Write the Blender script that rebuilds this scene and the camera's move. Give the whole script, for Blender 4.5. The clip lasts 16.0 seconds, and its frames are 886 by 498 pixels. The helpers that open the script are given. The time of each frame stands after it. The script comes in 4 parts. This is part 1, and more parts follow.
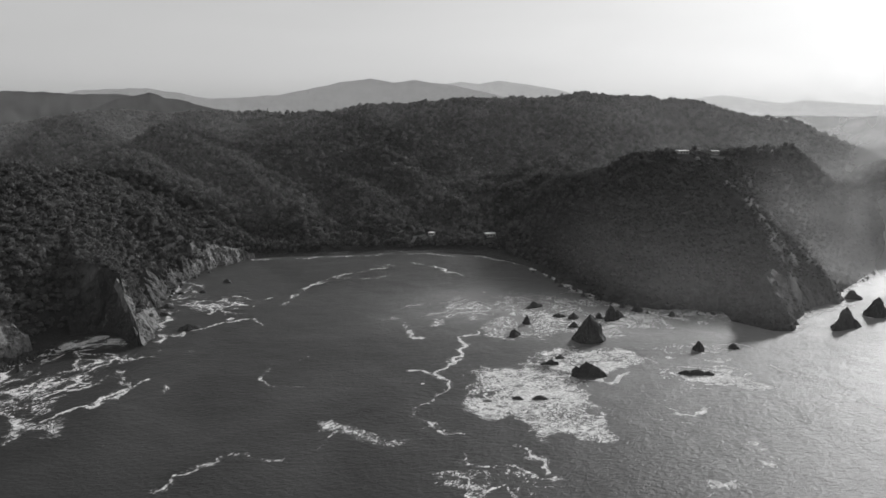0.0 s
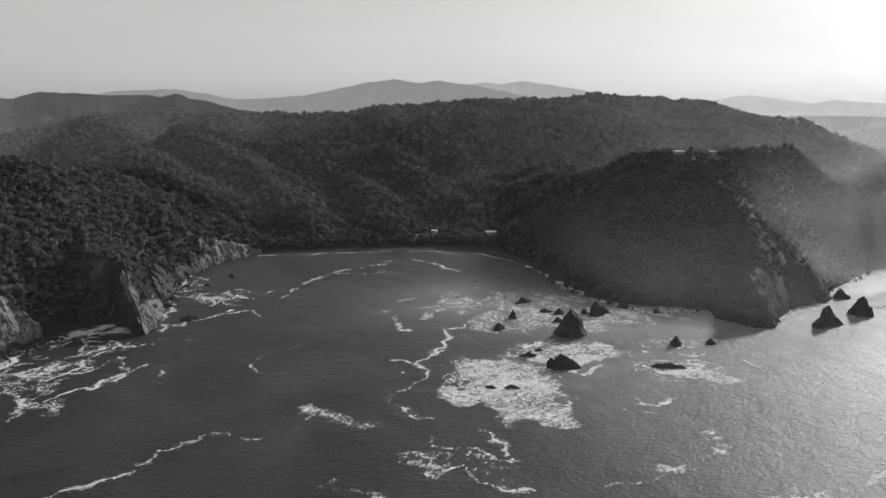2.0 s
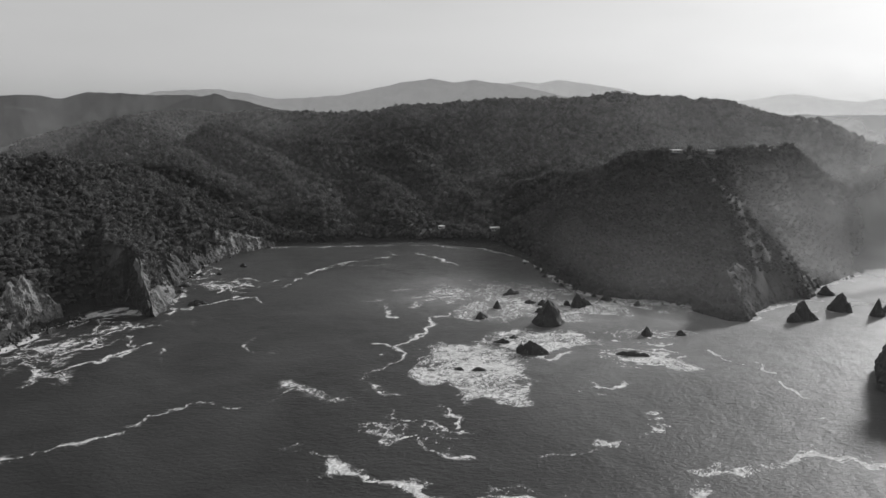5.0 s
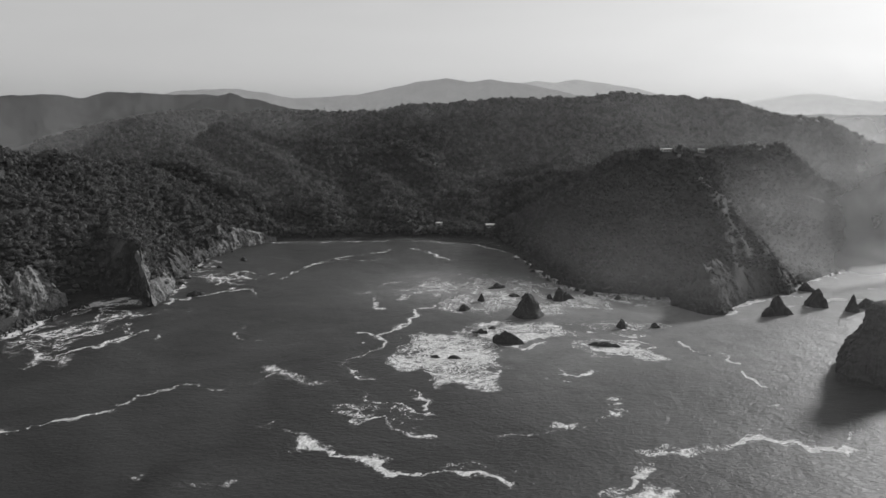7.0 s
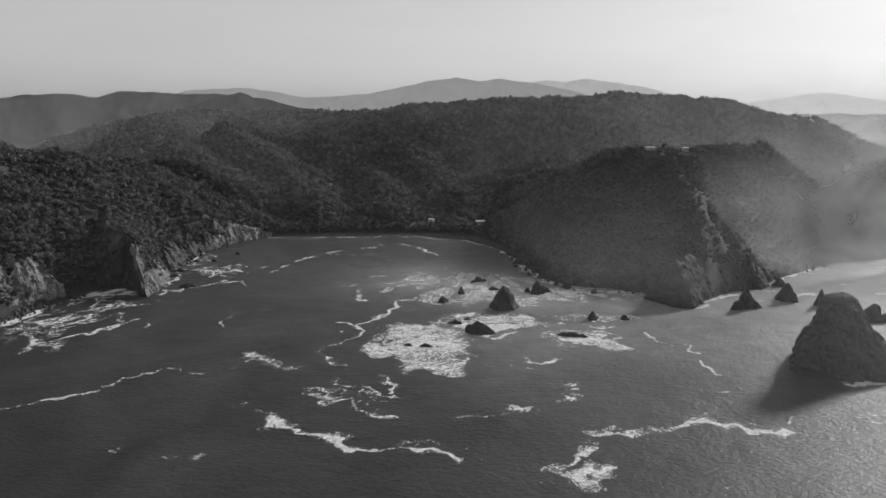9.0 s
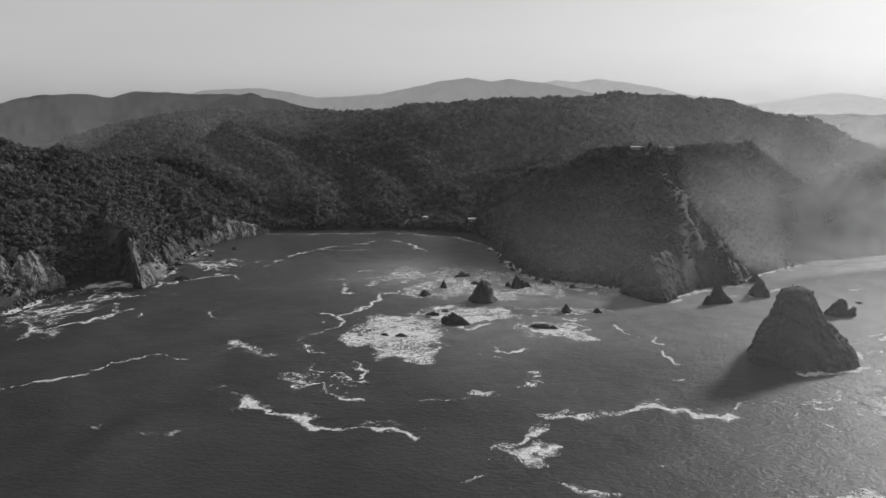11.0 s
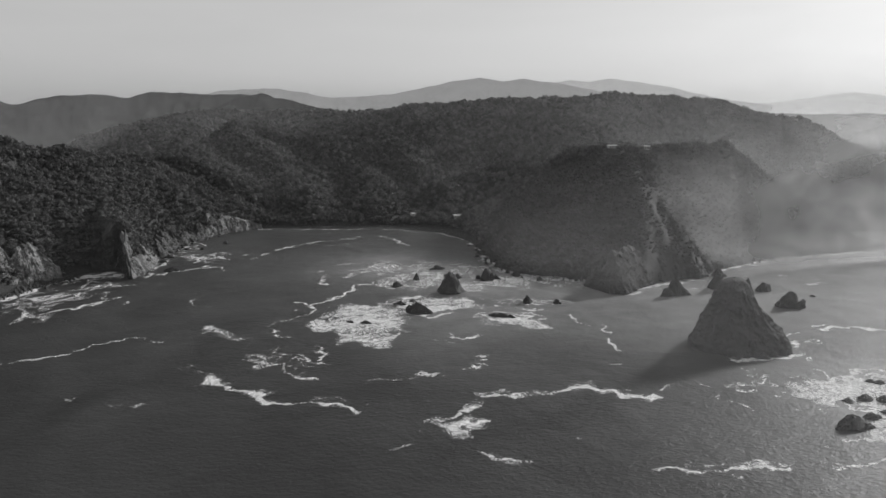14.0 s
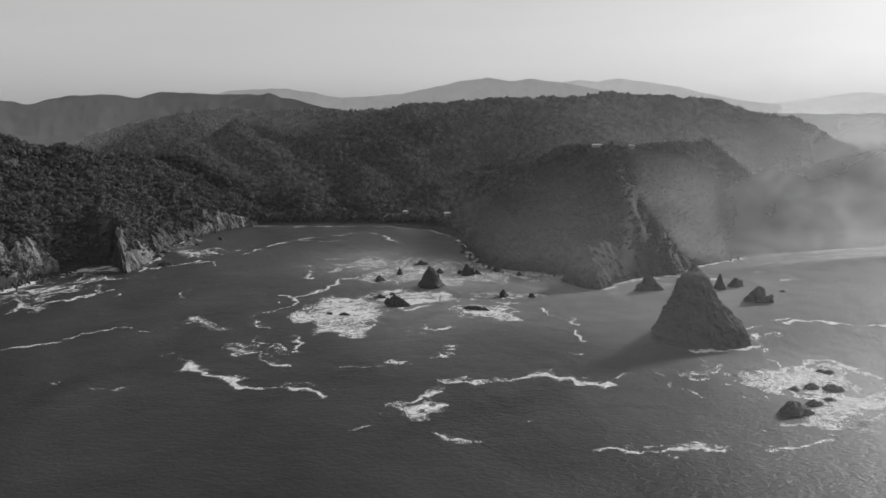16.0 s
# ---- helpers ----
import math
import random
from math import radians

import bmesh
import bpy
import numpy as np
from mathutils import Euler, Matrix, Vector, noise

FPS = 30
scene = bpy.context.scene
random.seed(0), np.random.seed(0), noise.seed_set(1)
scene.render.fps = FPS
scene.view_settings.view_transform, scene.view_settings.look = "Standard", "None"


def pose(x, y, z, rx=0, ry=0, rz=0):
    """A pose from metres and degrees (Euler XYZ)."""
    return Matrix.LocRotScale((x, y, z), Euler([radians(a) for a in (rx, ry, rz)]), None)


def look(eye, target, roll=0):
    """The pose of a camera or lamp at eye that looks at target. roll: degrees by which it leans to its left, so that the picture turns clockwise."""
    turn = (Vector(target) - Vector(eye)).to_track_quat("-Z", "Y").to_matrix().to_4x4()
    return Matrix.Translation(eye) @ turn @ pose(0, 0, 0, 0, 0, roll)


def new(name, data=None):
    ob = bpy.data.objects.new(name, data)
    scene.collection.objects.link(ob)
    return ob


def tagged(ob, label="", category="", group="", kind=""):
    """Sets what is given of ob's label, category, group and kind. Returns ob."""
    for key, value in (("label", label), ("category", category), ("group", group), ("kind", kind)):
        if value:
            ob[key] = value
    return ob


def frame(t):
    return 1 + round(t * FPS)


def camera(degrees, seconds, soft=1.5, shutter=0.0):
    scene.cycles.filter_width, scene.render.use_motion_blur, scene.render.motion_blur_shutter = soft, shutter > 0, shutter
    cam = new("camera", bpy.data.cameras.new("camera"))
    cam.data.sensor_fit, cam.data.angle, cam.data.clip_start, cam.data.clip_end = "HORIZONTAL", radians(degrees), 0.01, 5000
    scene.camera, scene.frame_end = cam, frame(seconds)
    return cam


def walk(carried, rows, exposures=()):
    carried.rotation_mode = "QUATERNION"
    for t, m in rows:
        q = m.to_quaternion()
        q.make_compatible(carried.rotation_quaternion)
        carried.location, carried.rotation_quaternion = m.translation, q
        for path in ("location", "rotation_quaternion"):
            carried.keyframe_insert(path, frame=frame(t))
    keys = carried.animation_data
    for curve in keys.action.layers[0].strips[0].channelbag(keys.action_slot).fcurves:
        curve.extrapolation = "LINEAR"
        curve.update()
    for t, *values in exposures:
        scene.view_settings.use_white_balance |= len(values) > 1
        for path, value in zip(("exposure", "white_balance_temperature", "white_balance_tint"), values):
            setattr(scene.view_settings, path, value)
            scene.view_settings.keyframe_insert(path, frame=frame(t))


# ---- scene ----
cam = camera(66.4, 16.0)
METRES, EYE, TILT, LEAN, TURN = 250.8, 150.0, 0.0, 0.0, 0.0
ROWS = [
    (0.0, 0.0, 0.0, 0.0, -0.04, -12.47, 0.19),
    (0.5, 0.0264, -0.0165, 0.0012, 0.53, -12.46, 0.2),
    (1.0, 0.0527, -0.0334, 0.0018, 1.1, -12.45, 0.23),
    (1.5, 0.0785, -0.0505, 0.0023, 1.66, -12.44, 0.25),
    (2.0, 0.1049, -0.0676, 0.0034, 2.24, -12.44, 0.26),
    (2.5, 0.1312, -0.0845, 0.0041, 2.82, -12.44, 0.28),
    (3.0, 0.158, -0.1011, 0.005, 3.44, -12.45, 0.31),
    (3.5, 0.1843, -0.1173, 0.0058, 4.05, -12.47, 0.31),
    (4.0, 0.2109, -0.1336, 0.0066, 4.64, -12.48, 0.32),
    (6.5, 0.3415, -0.2149, 0.008, 7.02, -12.53, 0.33),
    (7.0, 0.3686, -0.2303, 0.0082, 7.34, -12.54, 0.33),
    (7.5, 0.3961, -0.2458, 0.0085, 7.63, -12.56, 0.33),
    (8.0, 0.4237, -0.2613, 0.0087, 7.9, -12.58, 0.33),
    (8.5, 0.4511, -0.2762, 0.0085, 8.19, -12.59, 0.33),
    (9.0, 0.4784, -0.291, 0.0086, 8.49, -12.6, 0.33),
    (11.5, 0.6198, -0.3648, 0.0095, 10.05, -12.58, 0.34),
    (12.0, 0.6483, -0.3774, 0.0096, 10.33, -12.58, 0.36),
    (12.5, 0.6765, -0.3905, 0.01, 10.58, -12.59, 0.37),
    (13.0, 0.7047, -0.4033, 0.0104, 10.83, -12.59, 0.39),
    (13.5, 0.7331, -0.4162, 0.0109, 11.06, -12.59, 0.39),
    (14.0, 0.7616, -0.4284, 0.0113, 11.3, -12.59, 0.4),
    (14.5, 0.7902, -0.4407, 0.0116, 11.53, -12.6, 0.4),
    (15.0, 0.8187, -0.4531, 0.0118, 11.76, -12.6, 0.41),
    (15.5, 0.8476, -0.4656, 0.0119, 12.02, -12.59, 0.41),
    (16.0, 0.8761, -0.4779, 0.0119, 12.29, -12.6, 0.42),
]
walk(cam, [(t, pose(0, 0, EYE, TILT, LEAN, TURN) @ pose(METRES * x, METRES * y, METRES * z, 90 + pitch, roll, yaw)) for t, x, y, z, yaw, pitch, roll in ROWS],
     exposures=[(0.0, 0.0), (16.0, 0.0)])

# ---- light: hazy morning sky, sun ahead and to the right ----
SUN_AZ, SUN_EL = 40.0, 25.0          # degrees clockwise from +y, above the horizon
world = bpy.data.worlds.new("hazy_sky")
scene.world = world
world.use_nodes = True
wn, wl = world.node_tree.nodes, world.node_tree.links
sky = wn.new("ShaderNodeTexSky")
sky.sky_type = "NISHITA"
sky.sun_disc = False
sky.sun_elevation, sky.sun_rotation = radians(SUN_EL), radians(SUN_AZ)
sky.air_density, sky.dust_density, sky.ozone_density = 1.0, 2.0, 1.0
bw = wn.new("ShaderNodeRGBToBW")
wl.new(sky.outputs[0], bw.inputs[0])
back = wn["Background"]
glow = wn.new("ShaderNodeMath")
glow.operation = "POWER"
glow.inputs[1].default_value = 0.5
wl.new(bw.outputs[0], glow.inputs[0])
haze = wn.new("ShaderNodeMath")         # the sky's own light plus the even white of thin high cloud
haze.operation = "MULTIPLY_ADD"
haze.inputs[1].default_value, haze.inputs[2].default_value = 1.85, 1.6
wl.new(glow.outputs[0], haze.inputs[0])
back.inputs["Strength"].default_value = 0.10
way = wn.new("ShaderNodeTexCoord")
flat = wn.new("ShaderNodeMapping")
flat.inputs["Scale"].default_value = (1.0, 1.0, 7.0)
wl.new(way.outputs["Generated"], flat.inputs["Vector"])
streak = wn.new("ShaderNodeTexNoise")   # faint streaks of high cloud
streak.inputs["Scale"].default_value, streak.inputs["Detail"].default_value, streak.inputs["Distortion"].default_value = 2.6, 5.0, 0.6
wl.new(flat.outputs[0], streak.inputs["Vector"])
veil = wn.new("ShaderNodeMath")
veil.operation = "MULTIPLY_ADD"
veil.inputs[1].default_value, veil.inputs[2].default_value = 0.16, 0.92
wl.new(streak.outputs["Fac"], veil.inputs[0])
clouded = wn.new("ShaderNodeMath")
clouded.operation = "MULTIPLY"
wl.new(haze.outputs[0], clouded.inputs[0])
wl.new(veil.outputs[0], clouded.inputs[1])
wl.new(clouded.outputs[0], back.inputs["Color"])
sun_data = bpy.data.lights.new("sun", "SUN")
sun_data.energy, sun_data.angle = 3.95, radians(8.0)
sun = new("sun", sun_data)
sun_from = Vector((math.sin(radians(SUN_AZ)) * math.cos(radians(SUN_EL)), math.cos(radians(SUN_AZ)) * math.cos(radians(SUN_EL)), math.sin(radians(SUN_EL))))
sun.matrix_world = look(sun_from * 900, (0, 0, 0))


# ---- materials: a black-and-white film, so all in greys ----
def material(name):
    m = bpy.data.materials.new(name)
    m.use_nodes = True
    return m, m.node_tree.nodes, m.node_tree.links, m.node_tree.nodes["Principled BSDF"]


def noise_node(n, l, scale, detail=5.0, rough=0.55, warp=0.0, stretch=None):
    co = n.new("ShaderNodeNewGeometry").outputs["Position"]
    if stretch:
        mp = n.new("ShaderNodeMapping")
        mp.inputs["Scale"].default_value = stretch
        l.new(co, mp.inputs["Vector"])
        co = mp.outputs[0]
    t = n.new("ShaderNodeTexNoise")
    t.inputs["Scale"].default_value, t.inputs["Detail"].default_value = scale, detail
    t.inputs["Roughness"].default_value, t.inputs["Distortion"].default_value = rough, warp
    l.new(co, t.inputs["Vector"])
    return t.outputs["Fac"]


def ramp(n, l, fac, *stops):
    r = n.new("ShaderNodeValToRGB")
    while len(r.color_ramp.elements) < len(stops):
        r.color_ramp.elements.new(0.5)
    for e, (at, v) in zip(r.color_ramp.elements, stops):
        e.position, e.color = at, (v, v, v, 1)
    l.new(fac, r.inputs[0])
    return r.outputs[0]


def arith(n, l, op, a, b, c=0.0):
    m = n.new("ShaderNodeMath")
    m.operation = op
    for k, v in ((0, a), (1, b), (2, c)):
        if isinstance(v, (int, float)):
            m.inputs[k].default_value = v
        else:
            l.new(v, m.inputs[k])
    return m.outputs[0]


def mix(n, l, fac, a, b):
    m = n.new("ShaderNodeMix")
    m.data_type = "RGBA"
    for key, v in ((0, fac), (6, a), (7, b)):
        if isinstance(v, (int, float)):
            m.inputs[key].default_value = v if key == 0 else (v, v, v, 1)
        else:
            l.new(v, m.inputs[key])
    return m.outputs[2]


def bump(n, l, p, height, strength, distance):
    b = n.new("ShaderNodeBump")
    b.inputs["Strength"].default_value, b.inputs["Distance"].default_value = strength, distance
    l.new(height, b.inputs["Height"])
    l.new(b.outputs[0], p.inputs["Normal"])


def rock_material(name, low, high, rough=0.85):
    m, n, l, p = material(name)
    big = noise_node(n, l, 0.12, 6, 0.6, 0.6)
    fine = noise_node(n, l, 0.9, 8, 0.65, 0.4, (1, 1, 0.35))
    f = arith(n, l, "ADD", arith(n, l, "MULTIPLY", big, 0.5), arith(n, l, "MULTIPLY", fine, 0.5))
    l.new(ramp(n, l, f, (0.36, low), (0.5, (low + high) / 2), (0.64, high)), p.inputs["Base Color"])
    p.inputs["Roughness"].default_value = rough
    bump(n, l, p, fine, 0.9, 1.2)
    return m


def ground_material():
    m, n, l, p = material("hillside_ground")
    tint = noise_node(n, l, 0.05, 6, 0.6, 0.5)
    fine = noise_node(n, l, 0.8, 7, 0.7)
    strata = noise_node(n, l, 0.35, 8, 0.65, 0.8, (1, 1, 0.3))
    scrub = ramp(n, l, arith(n, l, "ADD", arith(n, l, "MULTIPLY", tint, 0.5), arith(n, l, "MULTIPLY", fine, 0.5)), (0.38, 0.022), (0.62, 0.045))
    grass = ramp(n, l, arith(n, l, "ADD", arith(n, l, "MULTIPLY", tint, 0.45), arith(n, l, "MULTIPLY", noise_node(n, l, 0.22, 7, 0.7, 0.6), 0.55)), (0.36, 0.026), (0.52, 0.042), (0.66, 0.065))
    open_slope = n.new("ShaderNodeAttribute")
    open_slope.attribute_name = "grass"
    scrub = mix(n, l, open_slope.outputs["Fac"], scrub, grass)
    stone = ramp(n, l, strata, (0.34, 0.03), (0.5, 0.07), (0.66, 0.17))
    sep = n.new("ShaderNodeSeparateXYZ")
    l.new(n.new("ShaderNodeNewGeometry").outputs["True Normal"], sep.inputs[0])
    wob = arith(n, l, "ADD", sep.outputs[2], arith(n, l, "MULTIPLY", arith(n, l, "SUBTRACT", strata, 0.5), 0.7))
    bare = ramp(n, l, wob, (0.30, 1.0), (0.42, 0.0))
    at = n.new("ShaderNodeAttribute")
    at.attribute_name = "shore"
    sand = ramp(n, l, fine, (0.3, 0.02), (0.7, 0.04))
    col = mix(n, l, bare, scrub, stone)
    col = mix(n, l, at.outputs["Fac"], col, sand)
    l.new(col, p.inputs["Base Color"])
    p.inputs["Roughness"].default_value = 0.95
    bump(n, l, p, strata, 1.0, 1.5)
    return m


def foliage_material(name, low, high, through_leaf=0.3):
    """Leaf masses: each tree a tone of its own, light passing through the thin sprays."""
    m, n, l, p = material(name)
    isl = n.new("ShaderNodeNewGeometry").outputs["Random Per Island"]
    obj = n.new("ShaderNodeObjectInfo").outputs["Random"]
    tone = n.new("ShaderNodeAttribute")
    tone.attribute_name = "tone"
    grove = noise_node(n, l, 0.022, 5, 0.62)
    fine = noise_node(n, l, 1.6, 5, 0.7)
    f = arith(n, l, "ADD", arith(n, l, "MULTIPLY", isl, 0.16), arith(n, l, "MULTIPLY", obj, 0.05))
    f = arith(n, l, "ADD", f, arith(n, l, "MULTIPLY", grove, 0.42))
    f = arith(n, l, "ADD", f, arith(n, l, "MULTIPLY", tone.outputs["Fac"], 0.34))
    f = arith(n, l, "ADD", f, arith(n, l, "MULTIPLY", fine, 0.22))
    colour = ramp(n, l, f, (0.3, low), (0.56, (low + high) * 0.44), (0.8, high))
    l.new(colour, p.inputs["Base Color"])
    p.inputs["Roughness"].default_value = 0.75
    p.inputs["Specular IOR Level"].default_value = 0.06
    bump(n, l, p, fine, 0.8, 0.6)
    leaf, both = n.new("ShaderNodeBsdfTranslucent"), n.new("ShaderNodeMixShader")
    l.new(colour, leaf.inputs["Color"])
    both.inputs[0].default_value = through_leaf
    l.new(p.outputs[0], both.inputs[1])
    l.new(leaf.outputs[0], both.inputs[2])
    l.new(both.outputs[0], n["Material Output"].inputs["Surface"])
    return m


def water_material():
    m, n, l, p = material("sea_water")
    silt = noise_node(n, l, 0.012, 4, 0.55, 0.8)
    # milky surf, and bright haze and glitter painted in as paler water
    surf = n.new("ShaderNodeAttribute")
    surf.attribute_name = "surf"
    churn_and_glare = arith(n, l, "MULTIPLY", surf.outputs["Fac"], ramp(n, l, noise_node(n, l, 0.03, 5, 0.6, 1.2), (0.3, 0.55), (0.7, 1.0)))
    l.new(mix(n, l, churn_and_glare, ramp(n, l, silt, (0.35, 0.017), (0.65, 0.036)), 0.2), p.inputs["Base Color"])
    p.inputs["Roughness"].default_value = 0.53
    p.inputs["IOR"].default_value = 1.33
    chop = noise_node(n, l, 0.42, 6, 0.6, 0.4, (0.8, 1.15, 1))
    swell = noise_node(n, l, 0.05, 3, 0.5, 0.2, (1.0, 1.1, 1))
    h = arith(n, l, "ADD", arith(n, l, "MULTIPLY", chop, 0.9), arith(n, l, "MULTIPLY", swell, 1.6))
    bump(n, l, p, h, 0.68, 0.9)
    return m


def foam_material():
    """Foam: solid where it lies thick, then a lace of veins, then single flecks of bubbles."""
    m, n, l, p = material("sea_foam")
    p.inputs["Roughness"].default_value = 0.9
    at = n.new("ShaderNodeAttribute")
    at.attribute_name = "thickness"
    broad = noise_node(n, l, 0.10, 4, 0.55, 0.8)
    fine = noise_node(n, l, 0.34, 8, 0.68, 1.0)
    d = arith(n, l, "ADD", at.outputs["Fac"], arith(n, l, "MULTIPLY_ADD", broad, 1.1, -0.55))
    d = arith(n, l, "ADD", d, arith(n, l, "MULTIPLY_ADD", fine, 0.9, -0.45))
    solid = ramp(n, l, d, (0.52, 0.0), (0.85, 0.9))

    def veins(scale, width):
        v = arith(n, l, "ABSOLUTE", arith(n, l, "SUBTRACT", noise_node(n, l, scale, 3, 0.5, 1.1), 0.5), 0.0)
        return arith(n, l, "MAXIMUM", arith(n, l, "MULTIPLY_ADD", v, -1.0 / width, 1.0), 0.0)

    lace = arith(n, l, "MAXIMUM", veins(0.13, 0.035), arith(n, l, "MULTIPLY", veins(0.38, 0.05), 0.8))
    lace = arith(n, l, "MULTIPLY", ramp(n, l, lace, (0.15, 0.0), (0.6, 0.85)), ramp(n, l, d, (0.22, 0.0), (0.50, 1.0)))
    cells = n.new("ShaderNodeTexVoronoi")
    cells.inputs["Scale"].default_value = 0.55
    l.new(n.new("ShaderNodeNewGeometry").outputs["Position"], cells.inputs["Vector"])
    fleck = ramp(n, l, arith(n, l, "MULTIPLY_ADD", cells.outputs["Distance"], -1.0, arith(n, l, "MULTIPLY", d, 1.15)), (0.0, 0.0), (0.12, 0.75))
    fleck = arith(n, l, "MULTIPLY", fleck, ramp(n, l, at.outputs["Fac"], (0.05, 0.0), (0.16, 1.0)))
    fleck = arith(n, l, "MULTIPLY", fleck, ramp(n, l, d, (0.40, 1.0), (0.56, 0.0)))
    thin = ramp(n, l, d, (0.3, 0.0), (0.75, 0.5))
    l.new(arith(n, l, "MAXIMUM", arith(n, l, "MAXIMUM", solid, lace), arith(n, l, "MAXIMUM", fleck, thin)), p.inputs["Alpha"])
    tone = arith(n, l, "ADD", arith(n, l, "MULTIPLY", noise_node(n, l, 0.26, 9, 0.68, 2.6), 0.9), arith(n, l, "MULTIPLY", lace, 0.16))
    l.new(ramp(n, l, tone, (0.32, 0.24), (0.5, 0.48), (0.64, 0.8)), p.inputs["Base Color"])
    return m


def mist_material(name, amount, tone):
    """Spray and haze in the air, thin enough to see through, which passes on as much light as it throws back."""
    m, n, l, p = material(name)
    n.remove(p)
    at = n.new("ShaderNodeAttribute")
    at.attribute_name = "thickness"
    puff = noise_node(n, l, 0.016, 5, 0.55, 0.8, (1, 1, 1.6))
    a = arith(n, l, "MULTIPLY", at.outputs["Fac"], arith(n, l, "MULTIPLY", ramp(n, l, puff, (0.25, 0.6), (0.7, 1.0)), amount))
    clear, white, back_lit, both, out = (n.new("ShaderNode" + k) for k in ("BsdfTransparent", "BsdfDiffuse", "BsdfTranslucent", "MixShader", "MixShader"))
    for s in (white, back_lit):
        s.inputs["Color"].default_value = (tone, tone, tone, 1)
    l.new(white.outputs[0], both.inputs[1])
    l.new(back_lit.outputs[0], both.inputs[2])
    l.new(a, out.inputs[0])
    l.new(clear.outputs[0], out.inputs[1])
    l.new(both.outputs[0], out.inputs[2])
    l.new(out.outputs[0], n["Material Output"].inputs["Surface"])
    return m


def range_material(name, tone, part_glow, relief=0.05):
    """Far hills in the bright air: a plain backdrop of distance. Haze and shaded folds are painted into its glow."""
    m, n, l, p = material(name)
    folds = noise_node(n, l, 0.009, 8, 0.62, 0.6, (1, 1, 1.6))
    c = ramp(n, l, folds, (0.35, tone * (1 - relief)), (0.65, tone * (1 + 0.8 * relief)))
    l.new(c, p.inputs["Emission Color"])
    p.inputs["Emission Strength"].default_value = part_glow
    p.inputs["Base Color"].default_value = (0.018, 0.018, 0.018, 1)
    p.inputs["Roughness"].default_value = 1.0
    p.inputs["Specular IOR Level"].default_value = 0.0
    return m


def plain_material(name, tone, rough=0.7, vary=0.15):
    m, n, l, p = material(name)
    l.new(ramp(n, l, noise_node(n, l, 1.3, 6, 0.6), (0.3, tone * (1 - vary)), (0.7, min(0.95, tone * (1 + vary)))), p.inputs["Base Color"])
    p.inputs["Roughness"].default_value = rough
    return m


GROUND = ground_material()
FOLIAGE = foliage_material("dry_forest_leaves", 0.05, 0.15)
PALE_LEAVES = foliage_material("pale_dry_leaves", 0.042, 0.135)
BARK = plain_material("grey_bark", 0.14, 0.9, 0.4)
DARK_ROCK = rock_material("wet_and_shaded_rock", 0.014, 0.05, 0.75)
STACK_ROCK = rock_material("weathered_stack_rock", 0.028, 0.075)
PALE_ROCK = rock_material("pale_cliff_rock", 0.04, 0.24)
HEADLAND_ROCK = rock_material("ribbed_headland_rock", 0.014, 0.055)
SCRUB = foliage_material("low_grey_scrub", 0.055, 0.1)
WATER = water_material()
FOAM = foam_material()
MIST = mist_material("sunlit_mist_and_haze", 1.0, 0.95)
ROOF = plain_material("white_roof", 0.5)
WALL = plain_material("white_plaster_wall", 0.42)
GLASS = plain_material("dark_window_glass", 0.03, 0.2)
# tones and glow grow paler with distance, painting in the haze
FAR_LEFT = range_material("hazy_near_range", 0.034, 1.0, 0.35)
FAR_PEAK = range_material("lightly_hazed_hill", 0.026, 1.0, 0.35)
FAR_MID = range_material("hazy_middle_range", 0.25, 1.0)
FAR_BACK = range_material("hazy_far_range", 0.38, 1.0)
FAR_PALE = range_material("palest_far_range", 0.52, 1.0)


# ---- mesh helpers ----
def mesh_of(name, verts, faces, mat, smooth=True):
    """A mesh from an array of places and an array of triangles or quads."""
    verts, faces = np.asarray(verts, dtype=np.float32), np.asarray(faces, dtype=np.int32)
    k = faces.shape[1]
    me = bpy.data.meshes.new(name)
    me.vertices.add(len(verts))
    me.vertices.foreach_set("co", verts.ravel())
    me.loops.add(faces.size)
    me.loops.foreach_set("vertex_index", faces.ravel())
    me.polygons.add(len(faces))
    me.polygons.foreach_set("loop_start", np.arange(len(faces), dtype=np.int32) * k)
    me.polygons.foreach_set("use_smooth", np.full(len(faces), smooth))
    me.update(calc_edges=True)
    me.materials.append(mat)
    return me


def attribute(me, name, values):
    a = me.attributes.new(name, "FLOAT", "POINT")
    a.data.foreach_set("value", np.asarray(values, dtype=np.float32))


def grid_faces(nx, ny, wrap=False):
    i = np.arange(nx if wrap else nx - 1)
    j = np.arange(ny - 1)
    i, j = np.meshgrid(i, j)
    i2 = (i + 1) % nx
    return np.stack([j * nx + i, j * nx + i2, (j + 1) * nx + i2, (j + 1) * nx + i], -1).reshape(-1, 4)


def part(name, bm, mat, parent=None, label="", smooth=False):
    me = bpy.data.meshes.new(name)
    bm.to_mesh(me)
    bm.free()
    for f in me.polygons:
        f.use_smooth = smooth
    me.materials.append(mat)
    ob = new(name, me)
    ob.parent = parent
    return tagged(ob, label) if label else ob


def box(sx, sy, sz, at=(0, 0, 0), bevel=0.05):
    bm = bmesh.new()
    bmesh.ops.create_cube(bm, size=1, matrix=Matrix.Translation(at) @ Matrix.Diagonal((sx, sy, sz, 1)))
    if bevel:
        bmesh.ops.bevel(bm, geom=bm.edges[:], offset=bevel, segments=1, affect="EDGES")
    return bm


